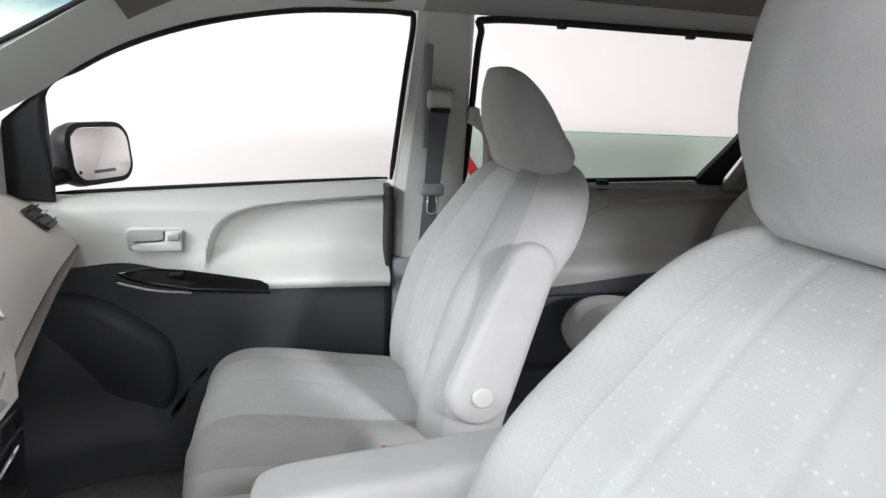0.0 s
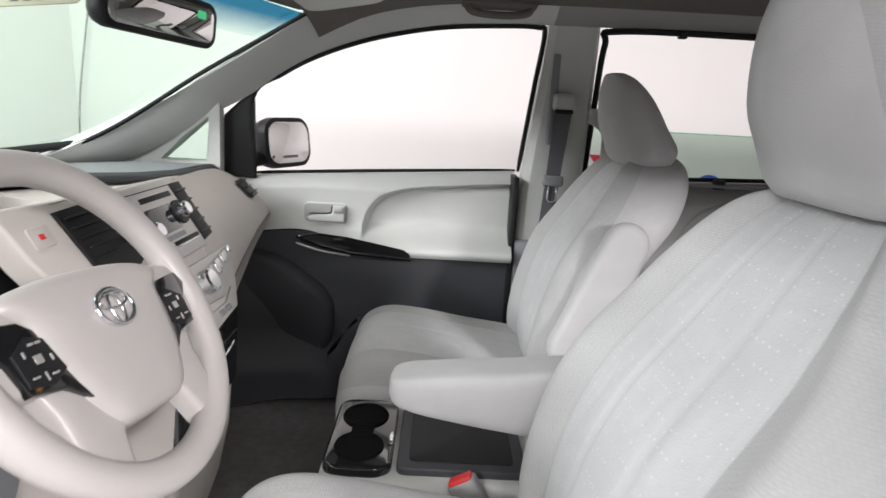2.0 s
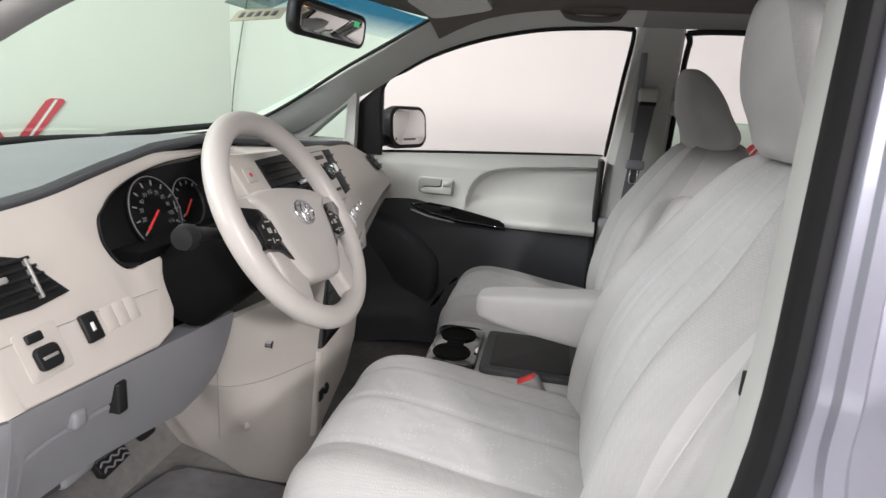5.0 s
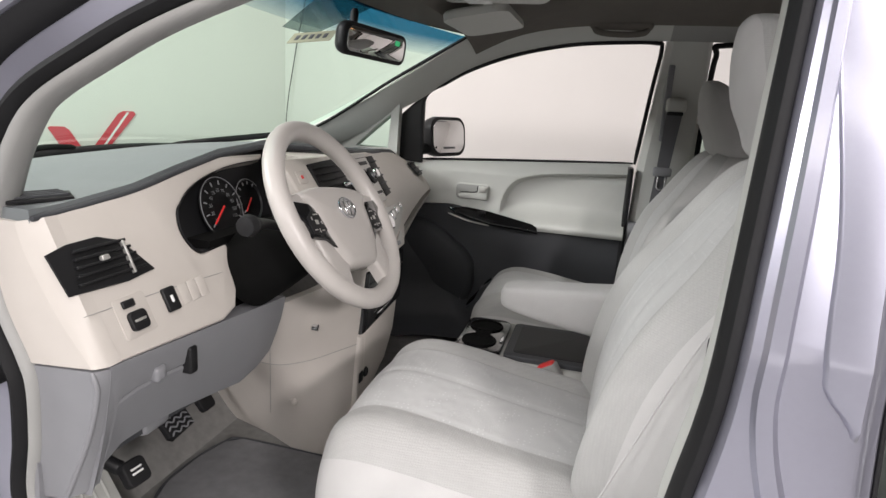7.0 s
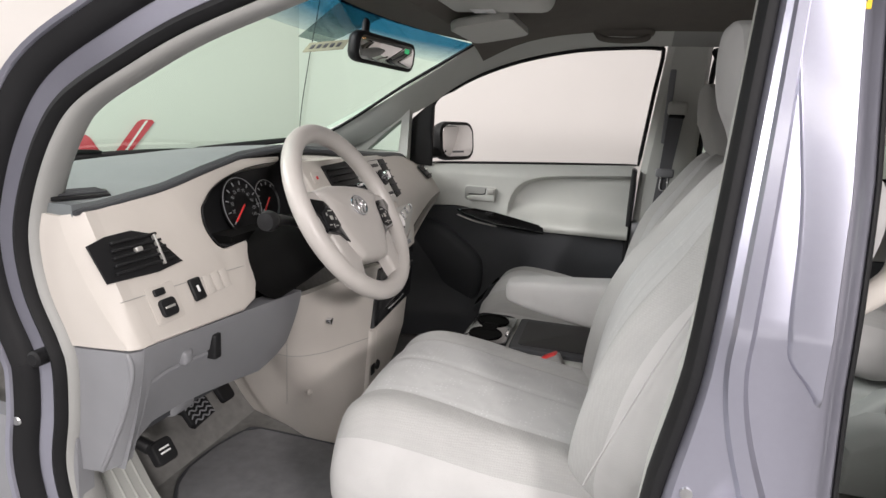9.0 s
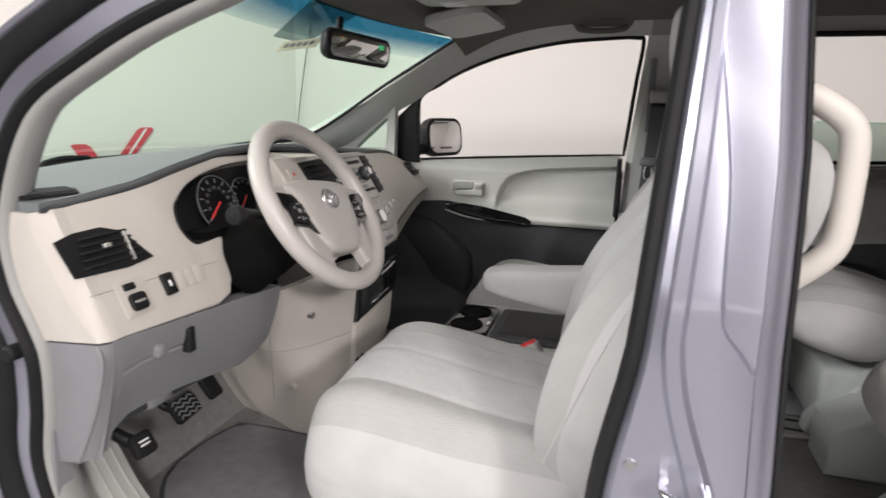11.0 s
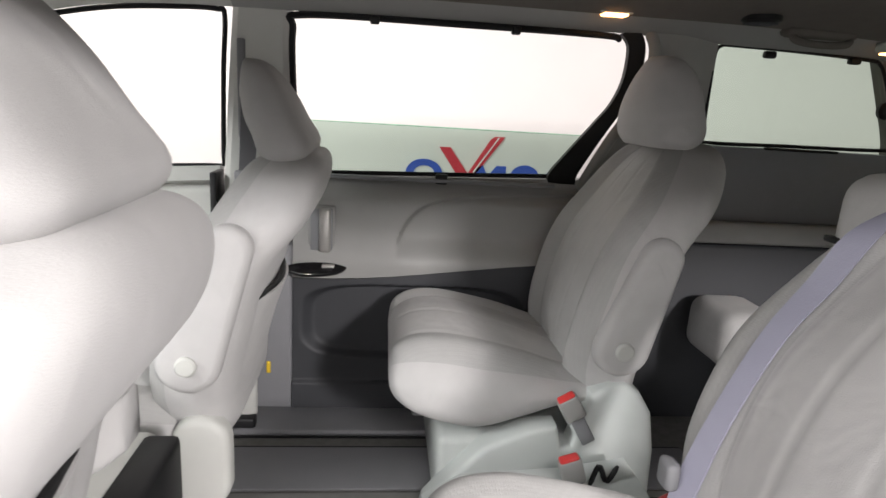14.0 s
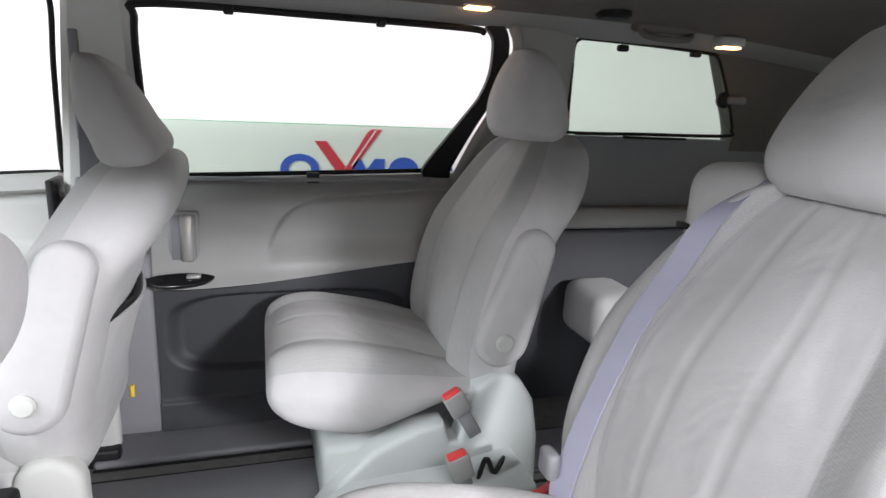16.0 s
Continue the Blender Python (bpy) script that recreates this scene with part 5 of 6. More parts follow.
part("bonnet_latch", rbox((-0.212, -0.624, 0.800), (-0.168, -0.604, 0.848), 0.004), BLACK, dash, "black release lever")
part("hatch_button", rbox((-0.205, -0.700, 0.818), (-0.170, -0.676, 0.844), 0.006), MIDGREY, dash, "grey release button")

# instrument binnacle
part("binnacle", skin(lambda u, v: (-0.265 - 0.05 * u, -0.60 + 0.56 * v, 0.965 + (brow(-0.60 + 0.56 * v) - 0.972) * u), 6, 12, (-0.03, 0, 0)), BLACK, dash, "black instrument panel")
lip = [ff @ Vector((y, (z - 0.88) / 0.908, 0)) for y, z in FACE[5:54]]
part("binnacle_rim", ribbon(lip, [(x - 0.055, y, z - 0.004) for x, y, z in lip], 40, (0, 0.002, 0.002)), BLACK, dash, "black instrument surround")
fy, fz = -0.388, 1.038
dial = part("speedometer", lathe([(0.0, 0.0), (0.058, 0.0), (0.060, 0.004), (0.063, 0.004), (0.064, 0.0)], plane_frame((-0.268, fy, fz), (0, 1, 0), (-0.35, 0, 1)), 48), BLACK, dash, "round speedometer dial")
df = plane_frame((-0.268, fy, fz), (0, 1, 0), (-0.35, 0, 1))
part("chrome_ring", tube([df @ Vector((0.063 * math.cos(a), 0.063 * math.sin(a), 0.004)) for a in np.linspace(-0.6, 3.75, 24)], 0.0010, 60, 6), MIDGREY, dial, "thin silver arc")
part("needle", rbox((-0.048, -0.0018, 0.004), (0.006, 0.0018, 0.007), 0.001, df @ pose(0, 0, 0, 0, 0, 35)), RED, dial, "red needle")
for i in range(10):
    a = radians(215 - i * 27)
    part("tick", rbox((0.047, -0.0012, 0.004), (0.056, 0.0012, 0.006), 0.0005, df @ pose(0, 0, 0, 0, 0, math.degrees(a))), MIDGREY, dial)
for i in range(11):
    a = radians(215 - i * 25)
    cu = bpy.data.curves.new("numeral", "FONT")
    cu.body, cu.size, cu.align_x, cu.align_y = str(10 * (i + 1)), 0.0105, "CENTER", "CENTER"
    tmp = bpy.data.objects.new("numeral", cu)
    me = bpy.data.meshes.new_from_object(tmp)
    bpy.data.objects.remove(tmp)
    me.transform(df @ pose(0.036 * math.cos(a), 0.036 * math.sin(a), 0.0045))
    part("numeral", me, MIDGREY, dial)
df2 = plane_frame((-0.272, -0.285, 1.040), (0, 1, 0), (-0.35, 0, 1))
d2 = part("tachometer", lathe([(0.0, 0.0), (0.042, 0.0), (0.044, 0.004), (0.046, 0.004), (0.047, 0.0)], df2, 48), BLACK, dash, "second round dial")
part("chrome_ring", tube([df2 @ Vector((0.046 * math.cos(a), 0.046 * math.sin(a), 0.004)) for a in np.linspace(0.6, 3.9, 24)], 0.0010, 60, 6), MIDGREY, d2)
part("needle", rbox((-0.034, -0.0014, 0.004), (0.006, 0.0014, 0.007), 0.001, df2 @ pose(0, 0, 0, 0, 0, 40)), RED, d2)
for i in range(7):
    part("tick", rbox((0.034, -0.0012, 0.004), (0.041, 0.0012, 0.006), 0.0005, df2 @ pose(0, 0, 0, 0, 0, 215 - i * 27)), MIDGREY, d2)
# Black sheet in place of the shade between wheel and dash.
part("column_gap_shade", skin(lambda u, v: (-0.215 - 0.02 * u, -0.50 + 0.28 * v, 1.0 - 0.19 * u), 6, 8, (-0.05, 0, 0)), VOID, dash, "black sheet standing for the shaded gap behind the wheel")


def vent(at, u, v, w, h, slats, label, name="air_vent"):
    fr = plane_frame(at, u, v)
    vt = part(name, plate(rounded(w, h, h * 0.18), fr, 0.006, 0.002), BLACK, dash, label)
    for i in range(slats):
        z = -h / 2 + h * (i + 0.5) / slats
        part("slat", rbox((-w * 0.44, z - h * 0.03, 0.004), (w * 0.44, z + h * 0.03, 0.013), 0.001, fr), BLACK, vt)
    part("thumb_tab", rbox((-0.006, -0.004, 0.010), (0.006, 0.004, 0.019), 0.002, fr), SATIN, vt, "silver thumb tab")
    return vt


VENT = [(-0.811, 1.040), (-0.775, 1.047), (-0.722, 1.048), (-0.684, 1.036), (-0.642, 0.984), (-0.70, 0.979), (-0.803, 0.984)]
sv = part("air_vent", plate([(y, (z - 0.88) / 0.908) for y, z in VENT][::-1], ff, 0.003, 0.001), BLACK, dash, "black side air vent with slats")
for i in range(5):
    z = 0.993 + i * 0.0105
    part("slat", rbox((-0.785 + 0.003 * i, (z - 0.88) / 0.908 - 0.0022, 0.002), (-0.66 - 0.005 * i, (z - 0.88) / 0.908 + 0.0022, 0.009), 0.001, ff), BLACK, sv)
part("thumb_tab", rbox((-0.738, 0.148, 0.006), (-0.724, 0.156, 0.014), 0.002, ff), SATIN, sv, "silver thumb tab")
part("end_strip", rbox((-0.69, 0.118, 0.004), (-0.686, 0.170, 0.011), 0.001, ff), SATIN, sv, "silver slat link")
vent((-0.2065, 0.685, 1.0305), (-0.16, 1.0, -0.04), (-0.74, 0.0, 0.67), 0.098, 0.062, 3, "small black side air vent")
dv = plate([(-0.05, -0.022), (0.035, -0.030), (0.05, 0.012), (-0.035, 0.026)], plane_frame((-0.318, -0.745, 1.101), (0.30, 1, 0.0), (-1, 0.3, 0.07)), 0.005, 0.002)
defr = part("defrost_vent", dv, BLACK, dash, "black demister grille")
for i in range(4):
    part("slat", rbox((-0.038, -0.018 + i * 0.010, 0.004), (0.036, -0.014 + i * 0.010, 0.008), 0.001, plane_frame((-0.318, -0.745, 1.101), (0.30, 1, 0.0), (-1, 0.3, 0.07))), DARKTRIM, defr)

part("screen_slot", tube([(-0.86, -0.24, 1.070), (-0.90, 0.0, 1.072), (-0.93, 0.28, 1.070)], 0.010, 20, 6, flat=0.6), BLACK, dash, "long black demister slot")

# switches by the driver's door
sf = ff @ pose(-0.702, 0.058, 0.0)
bs = part("switch_base", plate(rounded(0.062, 0.062, 0.004, 5, -0.012, 0.0), sf, 0.0015, 0.0005), IVORY, dash)
part("mirror_knob", plate(rounded(0.034, 0.030, 0.008, 6), sf @ pose(-0.012, -0.008, 0.001), 0.007, 0.002), BLACK, bs, "black mirror adjuster pad")
part("knob_bar", rbox((-0.011, -0.002, 0.0075), (0.011, 0.002, 0.0092), 0.001, sf @ pose(-0.012, -0.008, 0)), SATIN, bs, "pale bar mark")
part("rocker", rbox((-0.012, -0.006, 0.001), (0.012, 0.006, 0.006), 0.004, sf @ pose(-0.018, 0.020, 0)), BLACK, bs, "small black rocker")
sf2 = ff @ pose(-0.638, 0.060, 0.0)
s2 = part("traction_switch", rbox((-0.014, -0.02, 0.0), (0.014, 0.02, 0.007), 0.003, sf2), BLACK, dash, "black push switch")
part("symbol", rbox((-0.003, -0.006, 0.006), (0.003, 0.006, 0.0078), 0.001, sf2), WHITE, s2)
for i in range(3):
    part("blank_cover", rbox((0.026 + i * 0.023, -0.017, 0.0), (0.047 + i * 0.023, 0.017, 0.0012), 0.0005, sf2), IVORY, dash, "blank switch cover")

# passenger side: ivory face, dark sweep line, ivory lip, glove box
FACE_TOP = [(-0.208, 0.195, 1.118), (-0.232, 0.33, 1.108), (-0.258, 0.50, 1.098), (-0.285, 0.66, 1.084), (-0.315, 0.80, 1.066)]
SWEEP = [(-0.078, 0.12, 0.872), (-0.092, 0.20, 0.889), (-0.105, 0.30, 0.912), (-0.119, 0.427, 0.935), (-0.140, 0.58, 0.949), (-0.160, 0.735, 0.955), (-0.172, 0.80, 0.956)]
ft, sw_c = curve_points(FACE_TOP, 48), curve_points(SWEEP, 48)


def pass_face(u, v):
    i = round(v * 47)
    return ft[i] * (1 - u) + sw_c[i] * u + np.array([0.018, 0, 0.006]) * math.sin(math.pi * u)


part("passenger_face", skin(pass_face, 20, 48, (-0.04, 0, -0.01)), IVORY, dash, "ivory passenger side face")
wide = [0.034 * (1 - k / 44) ** 0.7 if k < 44 else 0.0 for k in range(48)]
band_top = [sw_c[i] + np.array([-0.005, 0, -0.001]) for i in range(8, 45)]
band_low = [sw_c[i] + np.array([-0.009, 0.002, -0.002 - wide[i]]) for i in range(8, 45)]
part("sweep_trim", ribbon(band_top, band_low, 48, (-0.012, 0, 0)), GLOSS, dash, "dark glossy sweep trim")
part("sweep_line", tube([p + np.array([0.003, 0, 0]) for p in band_top[::4]], 0.0016, 40, 6), CHROME, dash, "thin bright edge")
lip_low = [sw_c[i] + np.array([-0.012, 0.006, -0.030 - 1.6 * wide[i]]) for i in range(8, 48)]
lip_top = [sw_c[i] + np.array([0.002, 0.004, -0.003 - wide[i]]) for i in range(8, 48)]
part("lower_lip", ribbon(lip_top, lip_low, 48, (-0.02, 0, 0)), IVORY, dash, "ivory lip below the sweep trim")


def glove(u, v):
    i = 8 + round(v * 39)
    x, y, z = lip_low[i - 8] if i < 48 else lip_low[-1]
    return (x - 0.012 - 0.20 * u**0.8, y + 0.01, z + 0.012 + (0.46 - z) * u)


part("glove_box", skin(glove, 24, 40, (-0.04, 0, 0)), DARKTRIM, dash, "slate grey glove box lid")
part("brow_strip", skin(lambda u, v: ((edge_x(-0.17 + 0.39 * v) + 0.002) * (1 - u) - 0.200 * u, -0.17 + 0.39 * v, (brow(-0.17 + 0.39 * v) - 0.022) * (1 - u) + (1.127 - 0.012 * v) * u), 6, 30, (0, 0, -0.02)), IVORY, dash, "ivory strip above the centre panel")
# centre panel
cs = plane_frame((-0.160, 0.06, 1.055), (0.0, 1, 0), (-0.5, 0.0, 0.867))
stack = part("centre_console_panel", plate([(-0.335, 0.092), (-0.25, 0.088), (0.14, 0.078), (0.20, -0.06), (0.205, -0.105), (0.15, -0.165), (0.10, -0.205), (-0.06, -0.215), (-0.13, -0.12), (-0.20, -0.07), (-0.262, -0.065), (-0.305, -0.03), (-0.322, 0.02), (-0.328, 0.06)], cs @ pose(0, 0, -0.035), 0.035, 0.006), IVORY, dash, "ivory centre panel")
hz = cs @ pose(-0.280, 0.042, 0.0)
part("hazard_switch", plate(rounded(0.040, 0.030, 0.004), hz @ pose(0, 0, -0.002), 0.004, 0.001), IVORY, stack, "hazard warning switch")
part("hazard_mark", rbox((-0.005, -0.004, 0.0015), (0.005, 0.004, 0.0028), 0.0004, hz), RED, stack, "small red triangle mark")
cv = part("centre_vent", plate([(-0.238, 0.068), (-0.085, 0.072), (-0.070, -0.030), (-0.135, -0.050), (-0.222, -0.022)], cs, 0.005, 0.002), BLACK, stack, "black centre air vents")
for i in range(5):
    part("slat", rbox((-0.228 + i * 0.004, 0.052 - i * 0.016, 0.004), (-0.090 + i * 0.003, 0.056 - i * 0.016, 0.011), 0.001, cs), BLACK, cv)
part("thumb_tab", rbox((-0.120, -0.006, 0.006), (-0.080, 0.004, 0.016), 0.003, cs), CHROME, cv)
rad = part("radio", plate([(-0.078, 0.074), (0.098, 0.074), (0.112, -0.072), (-0.058, -0.072)], cs, 0.006, 0.003), SATIN, stack, "silver radio front")
part("disc_slot", rbox((-0.03, 0.040, 0.005), (0.085, 0.050, 0.0078), 0.001, cs), BLACK, rad)
part("seam", rbox((-0.075, 0.060, 0.005), (0.096, 0.0615, 0.0072), 0.0004, cs), BLACK, rad, "thin dark seam")
part("display", plate([(-0.035, 0.028), (0.055, 0.028), (0.06, -0.022), (-0.03, -0.022)], cs, 0.0075, 0.001), GLOSS, rad, "dark radio display")
part("lower_slot", rbox((0.0, -0.048, 0.005), (0.10, -0.040, 0.0078), 0.001, cs), BLACK, rad)
part("slot_edge", rbox((0.0, -0.052, 0.005), (0.10, -0.049, 0.0095), 0.001, cs), CHROME, rad, "bright edge")
for xx, yy in ((-0.052, -0.012), (0.078, 0.006)):
    base = part("knob_base", lathe([(0, 0), (0.024, 0), (0.023, 0.006), (0, 0.006)], cs @ pose(xx, yy, 0.005), 28), BLACK, rad, "black knob base")
    part("knob", lathe([(0, 0.005), (0.015, 0.005), (0.014, 0.020), (0.011, 0.023), (0, 0.023)], cs @ pose(xx, yy, 0.005), 24), CHROME, rad, "round radio knob")
for i in range(5):
    part("key", rbox((-0.02 + i * 0.016, -0.036, 0.005), (-0.008 + i * 0.016, -0.027, 0.0085), 0.001, cs), MIDGREY, rad)
sv2 = part("slim_vent", plate([(0.102, 0.062), (0.148, 0.062), (0.160, -0.056), (0.116, -0.062)], cs, 0.006, 0.002), BLACK, stack, "black slim air vent")
for i in range(5):
    part("slat", rbox((0.110 + i * 0.002, 0.042 - i * 0.022, 0.005), (0.148 + i * 0.002, 0.046 - i * 0.022, 0.011), 0.001, cs), DARKTRIM, sv2)
clim = part("climate_panel", plate([(-0.045, -0.088), (0.195, -0.092), (0.190, -0.115), (0.12, -0.150), (0.06, -0.172), (-0.02, -0.165)], cs, 0.006, 0.003), SATIN, stack, "silver climate control panel")
part("climate_knob", lathe([(0, 0), (0.024, 0), (0.022, 0.016), (0.018, 0.019), (0, 0.019)], cs @ pose(0.02, -0.130, 0.006), 28), CHROME, clim, "bright round climate knob")
for i in range(6):
    part("toggle", rbox((0.058 + i * 0.021, -0.138 + i * 0.006, 0.005), (0.072 + i * 0.021, -0.108 + i * 0.003, 0.013), 0.003, cs), CHROME if i % 2 else SATIN, clim, "bright climate toggle")
heat = part("seat_heat_panel", plate([(-0.03, -0.180), (0.055, -0.182), (0.105, -0.165), (0.085, -0.195), (-0.045, -0.208)], cs, 0.005, 0.002), SATIN, stack, "silver lower panel")
for i in range(2):
    part("button", rbox((0.005 + i * 0.03, -0.198, 0.004), (0.027 + i * 0.03, -0.187, 0.008), 0.001, cs), MIDGREY, heat)
# lower centre: gloss black storage bin, ivory cheek
low = part("lower_console_panel", plate([(-0.075, 0.85), (0.0, 0.868), (0.19, 0.862), (0.205, 0.845), (0.185, 0.71), (-0.09, 0.69)], plane_frame((-0.150, 0, 0), (0, 1, 0), (0, 0, 1)), 0.078, 0.012), GLOSS, dash, "gloss black lower panel with storage lid")
part("lid_edge", tube([(-0.068, 0.045, 0.788), (-0.066, 0.10, 0.796), (-0.067, 0.155, 0.804)], 0.003, 16, 6), CHROME, low, "thin chrome lid edge")
part("lid_gap", rbox((-0.073, -0.07, 0.815), (-0.0705, 0.185, 0.818), 0.0005), BLACK, low)
part("lid_edge", tube([(-0.068, -0.02, 0.725), (-0.066, 0.04, 0.730), (-0.067, 0.10, 0.736)], 0.002, 16, 6), CHROME, low)
part("cheek", plate([(-0.095, 0.686), (0.188, 0.706), (0.165, 0.62), (0.10, 0.55), (-0.10, 0.47)], plane_frame((-0.150, 0, 0), (0, 1, 0), (0, 0, 1)), 0.068, 0.014), IVORY, dash, "ivory cheek below the storage bin")


TOPP = [(-0.52, -0.14, 0.80), (-0.36, -0.25, 0.80), (-0.21, -0.315, 0.82), (-0.140, -0.25, 0.84), (-0.098, -0.14, 0.86), (-0.076, -0.06, 0.86)]
BOTP = [(-0.61, 0.00, 0.372), (-0.485, -0.06, 0.372), (-0.33, -0.11, 0.372), (-0.225, -0.155, 0.372), (-0.140, -0.15, 0.372), (-0.086, -0.07, 0.372)]
part("column_panel", ribbon(TOPP, BOTP, 40, (-0.02, 0.01, 0), 0.0, 16), IVORY, dash, "ivory panel below the steering column")
tp, bp = curve_points(TOPP, 40), curve_points(BOTP, 40)
part("panel_seam", tube([tp[i] * 0.60 + bp[i] * 0.40 + np.array([0.001, -0.001, 0]) for i in range(10, 40, 3)], 0.0008, 30, 5), DOORGREY, dash, "thin parting line")
part("panel_seam", tube([tp[16] * (1 - k) + bp[16] * k + np.array([0.0, -0.001, 0]) for k in (0.2, 0.4, 0.6, 0.8)], 0.0008, 12, 5), DOORGREY, dash, "thin parting line")
at = tp[22] * 0.34 + bp[22] * 0.66
part("screw_cap", lathe([(0, -0.01), (0.010, -0.01), (0.010, 0.002), (0.008, 0.004), (0.003, 0.005), (0, 0.003)], plane_frame(at, (0.6, 1, 0), (0, 0, 1)), 20), IVORY, dash, "round screw cap")
part("ignition_lock", lathe([(0, 0), (0.008, 0), (0.008, 0.012), (0, 0.013)], plane_frame((-0.146, -0.225, 0.748), (0, 1, 0), (0, 0, 1)), 16), CHROME, dash, "chrome ignition lock")
ofr = plane_frame((-0.081, -0.055, 0.575), (0, 1, 0), (0, 0, 1))
part("power_outlet", lathe([(0, 0.002), (0.010, 0.002), (0.012, 0.004), (0.014, 0.0)], ofr, 20), BLACK, dash, "black power outlet")
part("outlet_cover", rbox((-0.045, -0.014, 0), (-0.022, 0.014, 0.004), 0.002, ofr), BLACK, dash)

# ---------------------------------------------------------------- steering wheel
WC = Vector((-0.012, -0.395, 1.056))
wf = plane_frame(WC, (0, 1, 0), (-0.53, 0.0, 0.848))
wheel = thing("steering_wheel", WC, "pale leather steering wheel with silver emblem", "steering wheel")
part("rim", tube([wf @ Vector((0.172 * math.cos(a), 0.172 * math.sin(a), 0.0)) for a in np.linspace(0, 2 * math.pi, 36, endpoint=False)], 0.0185, 96, 16, closed=True), LEATHER, wheel)
hf = wf @ pose(0, 0, 0, 0, 0, -8)
AIR = [(0.0, 0.054), (0.062, 0.052), (0.108, 0.044), (0.120, 0.034), (0.104, 0.014), (0.099, -0.02), (0.086, -0.062), (0.060, -0.102), (0.035, -0.110), (0.0, -0.111)]
loop = [(x, y, 0) for x, y in AIR] + [(-x, y, 0) for x, y in AIR[-2:0:-1]]
hub = []
for k, z in ((0.60, -0.050), (0.95, -0.030), (1.0, -0.008), (0.985, 0.004), (0.92, 0.012), (0.78, 0.016), (0.5, 0.0185), (0.05, 0.019)):
    hub.append([hf @ Vector((x * k, -0.02 + (y + 0.02) * k, z)) for x, y in curve_points(loop, 72, closed=True)[:, :2]])
airbag = part("airbag_cover", to_mesh("hub", *rings(hub), angle=50), LEATHER, wheel, "pale airbag cover")
for sx in (-1, 1):
    part("spoke", plate([(sx * x, y) for x, y in [(0.075, 0.040), (0.124, 0.041), (0.150, 0.036), (0.170, 0.034), (0.170, -0.030), (0.152, -0.040), (0.125, -0.046), (0.075, -0.060)]][::sx], hf @ pose(0, 0, -0.016), 0.022, 0.008), LEATHER, wheel, "pale leather side spoke")
    part("lower_spoke", plate([(sx * x, y) for x, y in [(0.030, -0.085), (0.090, -0.045), (0.122, -0.045), (0.115, -0.075), (0.115, -0.105), (0.128, -0.126), (0.105, -0.146), (0.070, -0.160), (0.062, -0.140), (0.054, -0.112)]][:: -sx], hf @ pose(0, 0, -0.018), 0.024, 0.009), LEATHER, wheel, "pale lower spoke")
    pod = part("switch_pod", plate([(sx * x, y) for x, y in [(0.098, 0.008), (0.110, 0.018), (0.150, 0.022), (0.160, 0.006), (0.141, -0.014), (0.136, -0.044), (0.098, -0.050), (0.074, -0.070), (0.087, -0.030)]][::-sx], hf @ pose(0, 0, 0.004), 0.007, 0.002), GLOSS, wheel, "gloss black switch pod")
    part("key_pad", plate([(sx * x, y) for x, y in [(0.096, -0.002), (0.113, 0.004), (0.135, -0.008), (0.134, -0.038), (0.108, -0.043), (0.088, -0.034)]][::-sx], hf @ pose(0, 0, 0.010), 0.003, 0.001), BLACK, pod, "matt black key cluster")
    for ix, iy, wx, wy in ((0.104, -0.004, 0.003, 0.0012), (0.112, -0.004, 0.003, 0.0012), (0.124, -0.011, 0.0012, 0.003), (0.112, -0.018, 0.0045, 0.004), (0.098, -0.020, 0.0012, 0.003), (0.103, -0.034, 0.004, 0.001), (0.113, -0.034, 0.001, 0.004), (0.124, -0.032, 0.004, 0.001)):
        part("button_mark", rbox((sx * ix - wx, iy - wy, 0.0125), (sx * ix + wx, iy + wy, 0.0138), 0.0003, hf), SATIN, pod, "pale switch mark")
part("emblem", tube([hf @ Vector((0.027 * math.cos(a), 0.002 + 0.0195 * math.sin(a), 0.021)) for a in np.linspace(0, 2 * math.pi, 24, endpoint=False)], 0.0028, 48, 8, closed=True), CHROME, airbag, "plain chrome oval emblem")
part("inner_oval", tube([hf @ Vector((0.0085 * math.cos(a), 0.000 + 0.0165 * math.sin(a), 0.021)) for a in np.linspace(0, 2 * math.pi, 20, endpoint=False)], 0.0022, 36, 8, closed=True), CHROME, airbag)
part("cross_oval", tube([hf @ Vector((0.021 * math.cos(a), 0.009 + 0.0085 * math.sin(a), 0.021)) for a in np.linspace(0, 2 * math.pi, 20, endpoint=False)], 0.0022, 36, 8, closed=True), CHROME, airbag)
col = thing("steering_column", WC + wf.to_3x3() @ Vector((0, 0, -0.1)), "black and ivory steering column shroud with stalks", "steering column")
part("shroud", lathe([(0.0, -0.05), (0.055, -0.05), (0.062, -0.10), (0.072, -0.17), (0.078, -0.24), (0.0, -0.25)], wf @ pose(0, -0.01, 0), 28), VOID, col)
st1 = part("stalk", tube([wf @ Vector((-0.05, 0.02, -0.085)), wf @ Vector((-0.11, 0.035, -0.075)), wf @ Vector((-0.175, 0.040, -0.06))], [0.008, 0.009, 0.012], 14, 10), BLACK, col, "black light stalk")
part("knob", lathe([(0, 0), (0.016, 0.002), (0.019, 0.012), (0.016, 0.024), (0, 0.026)], plane_frame(wf @ Vector((-0.17, 0.040, -0.062)), wf.to_3x3() @ Vector((0, 0, 1)), wf.to_3x3() @ Vector((0, 1, 0))), 20), BLACK, st1)
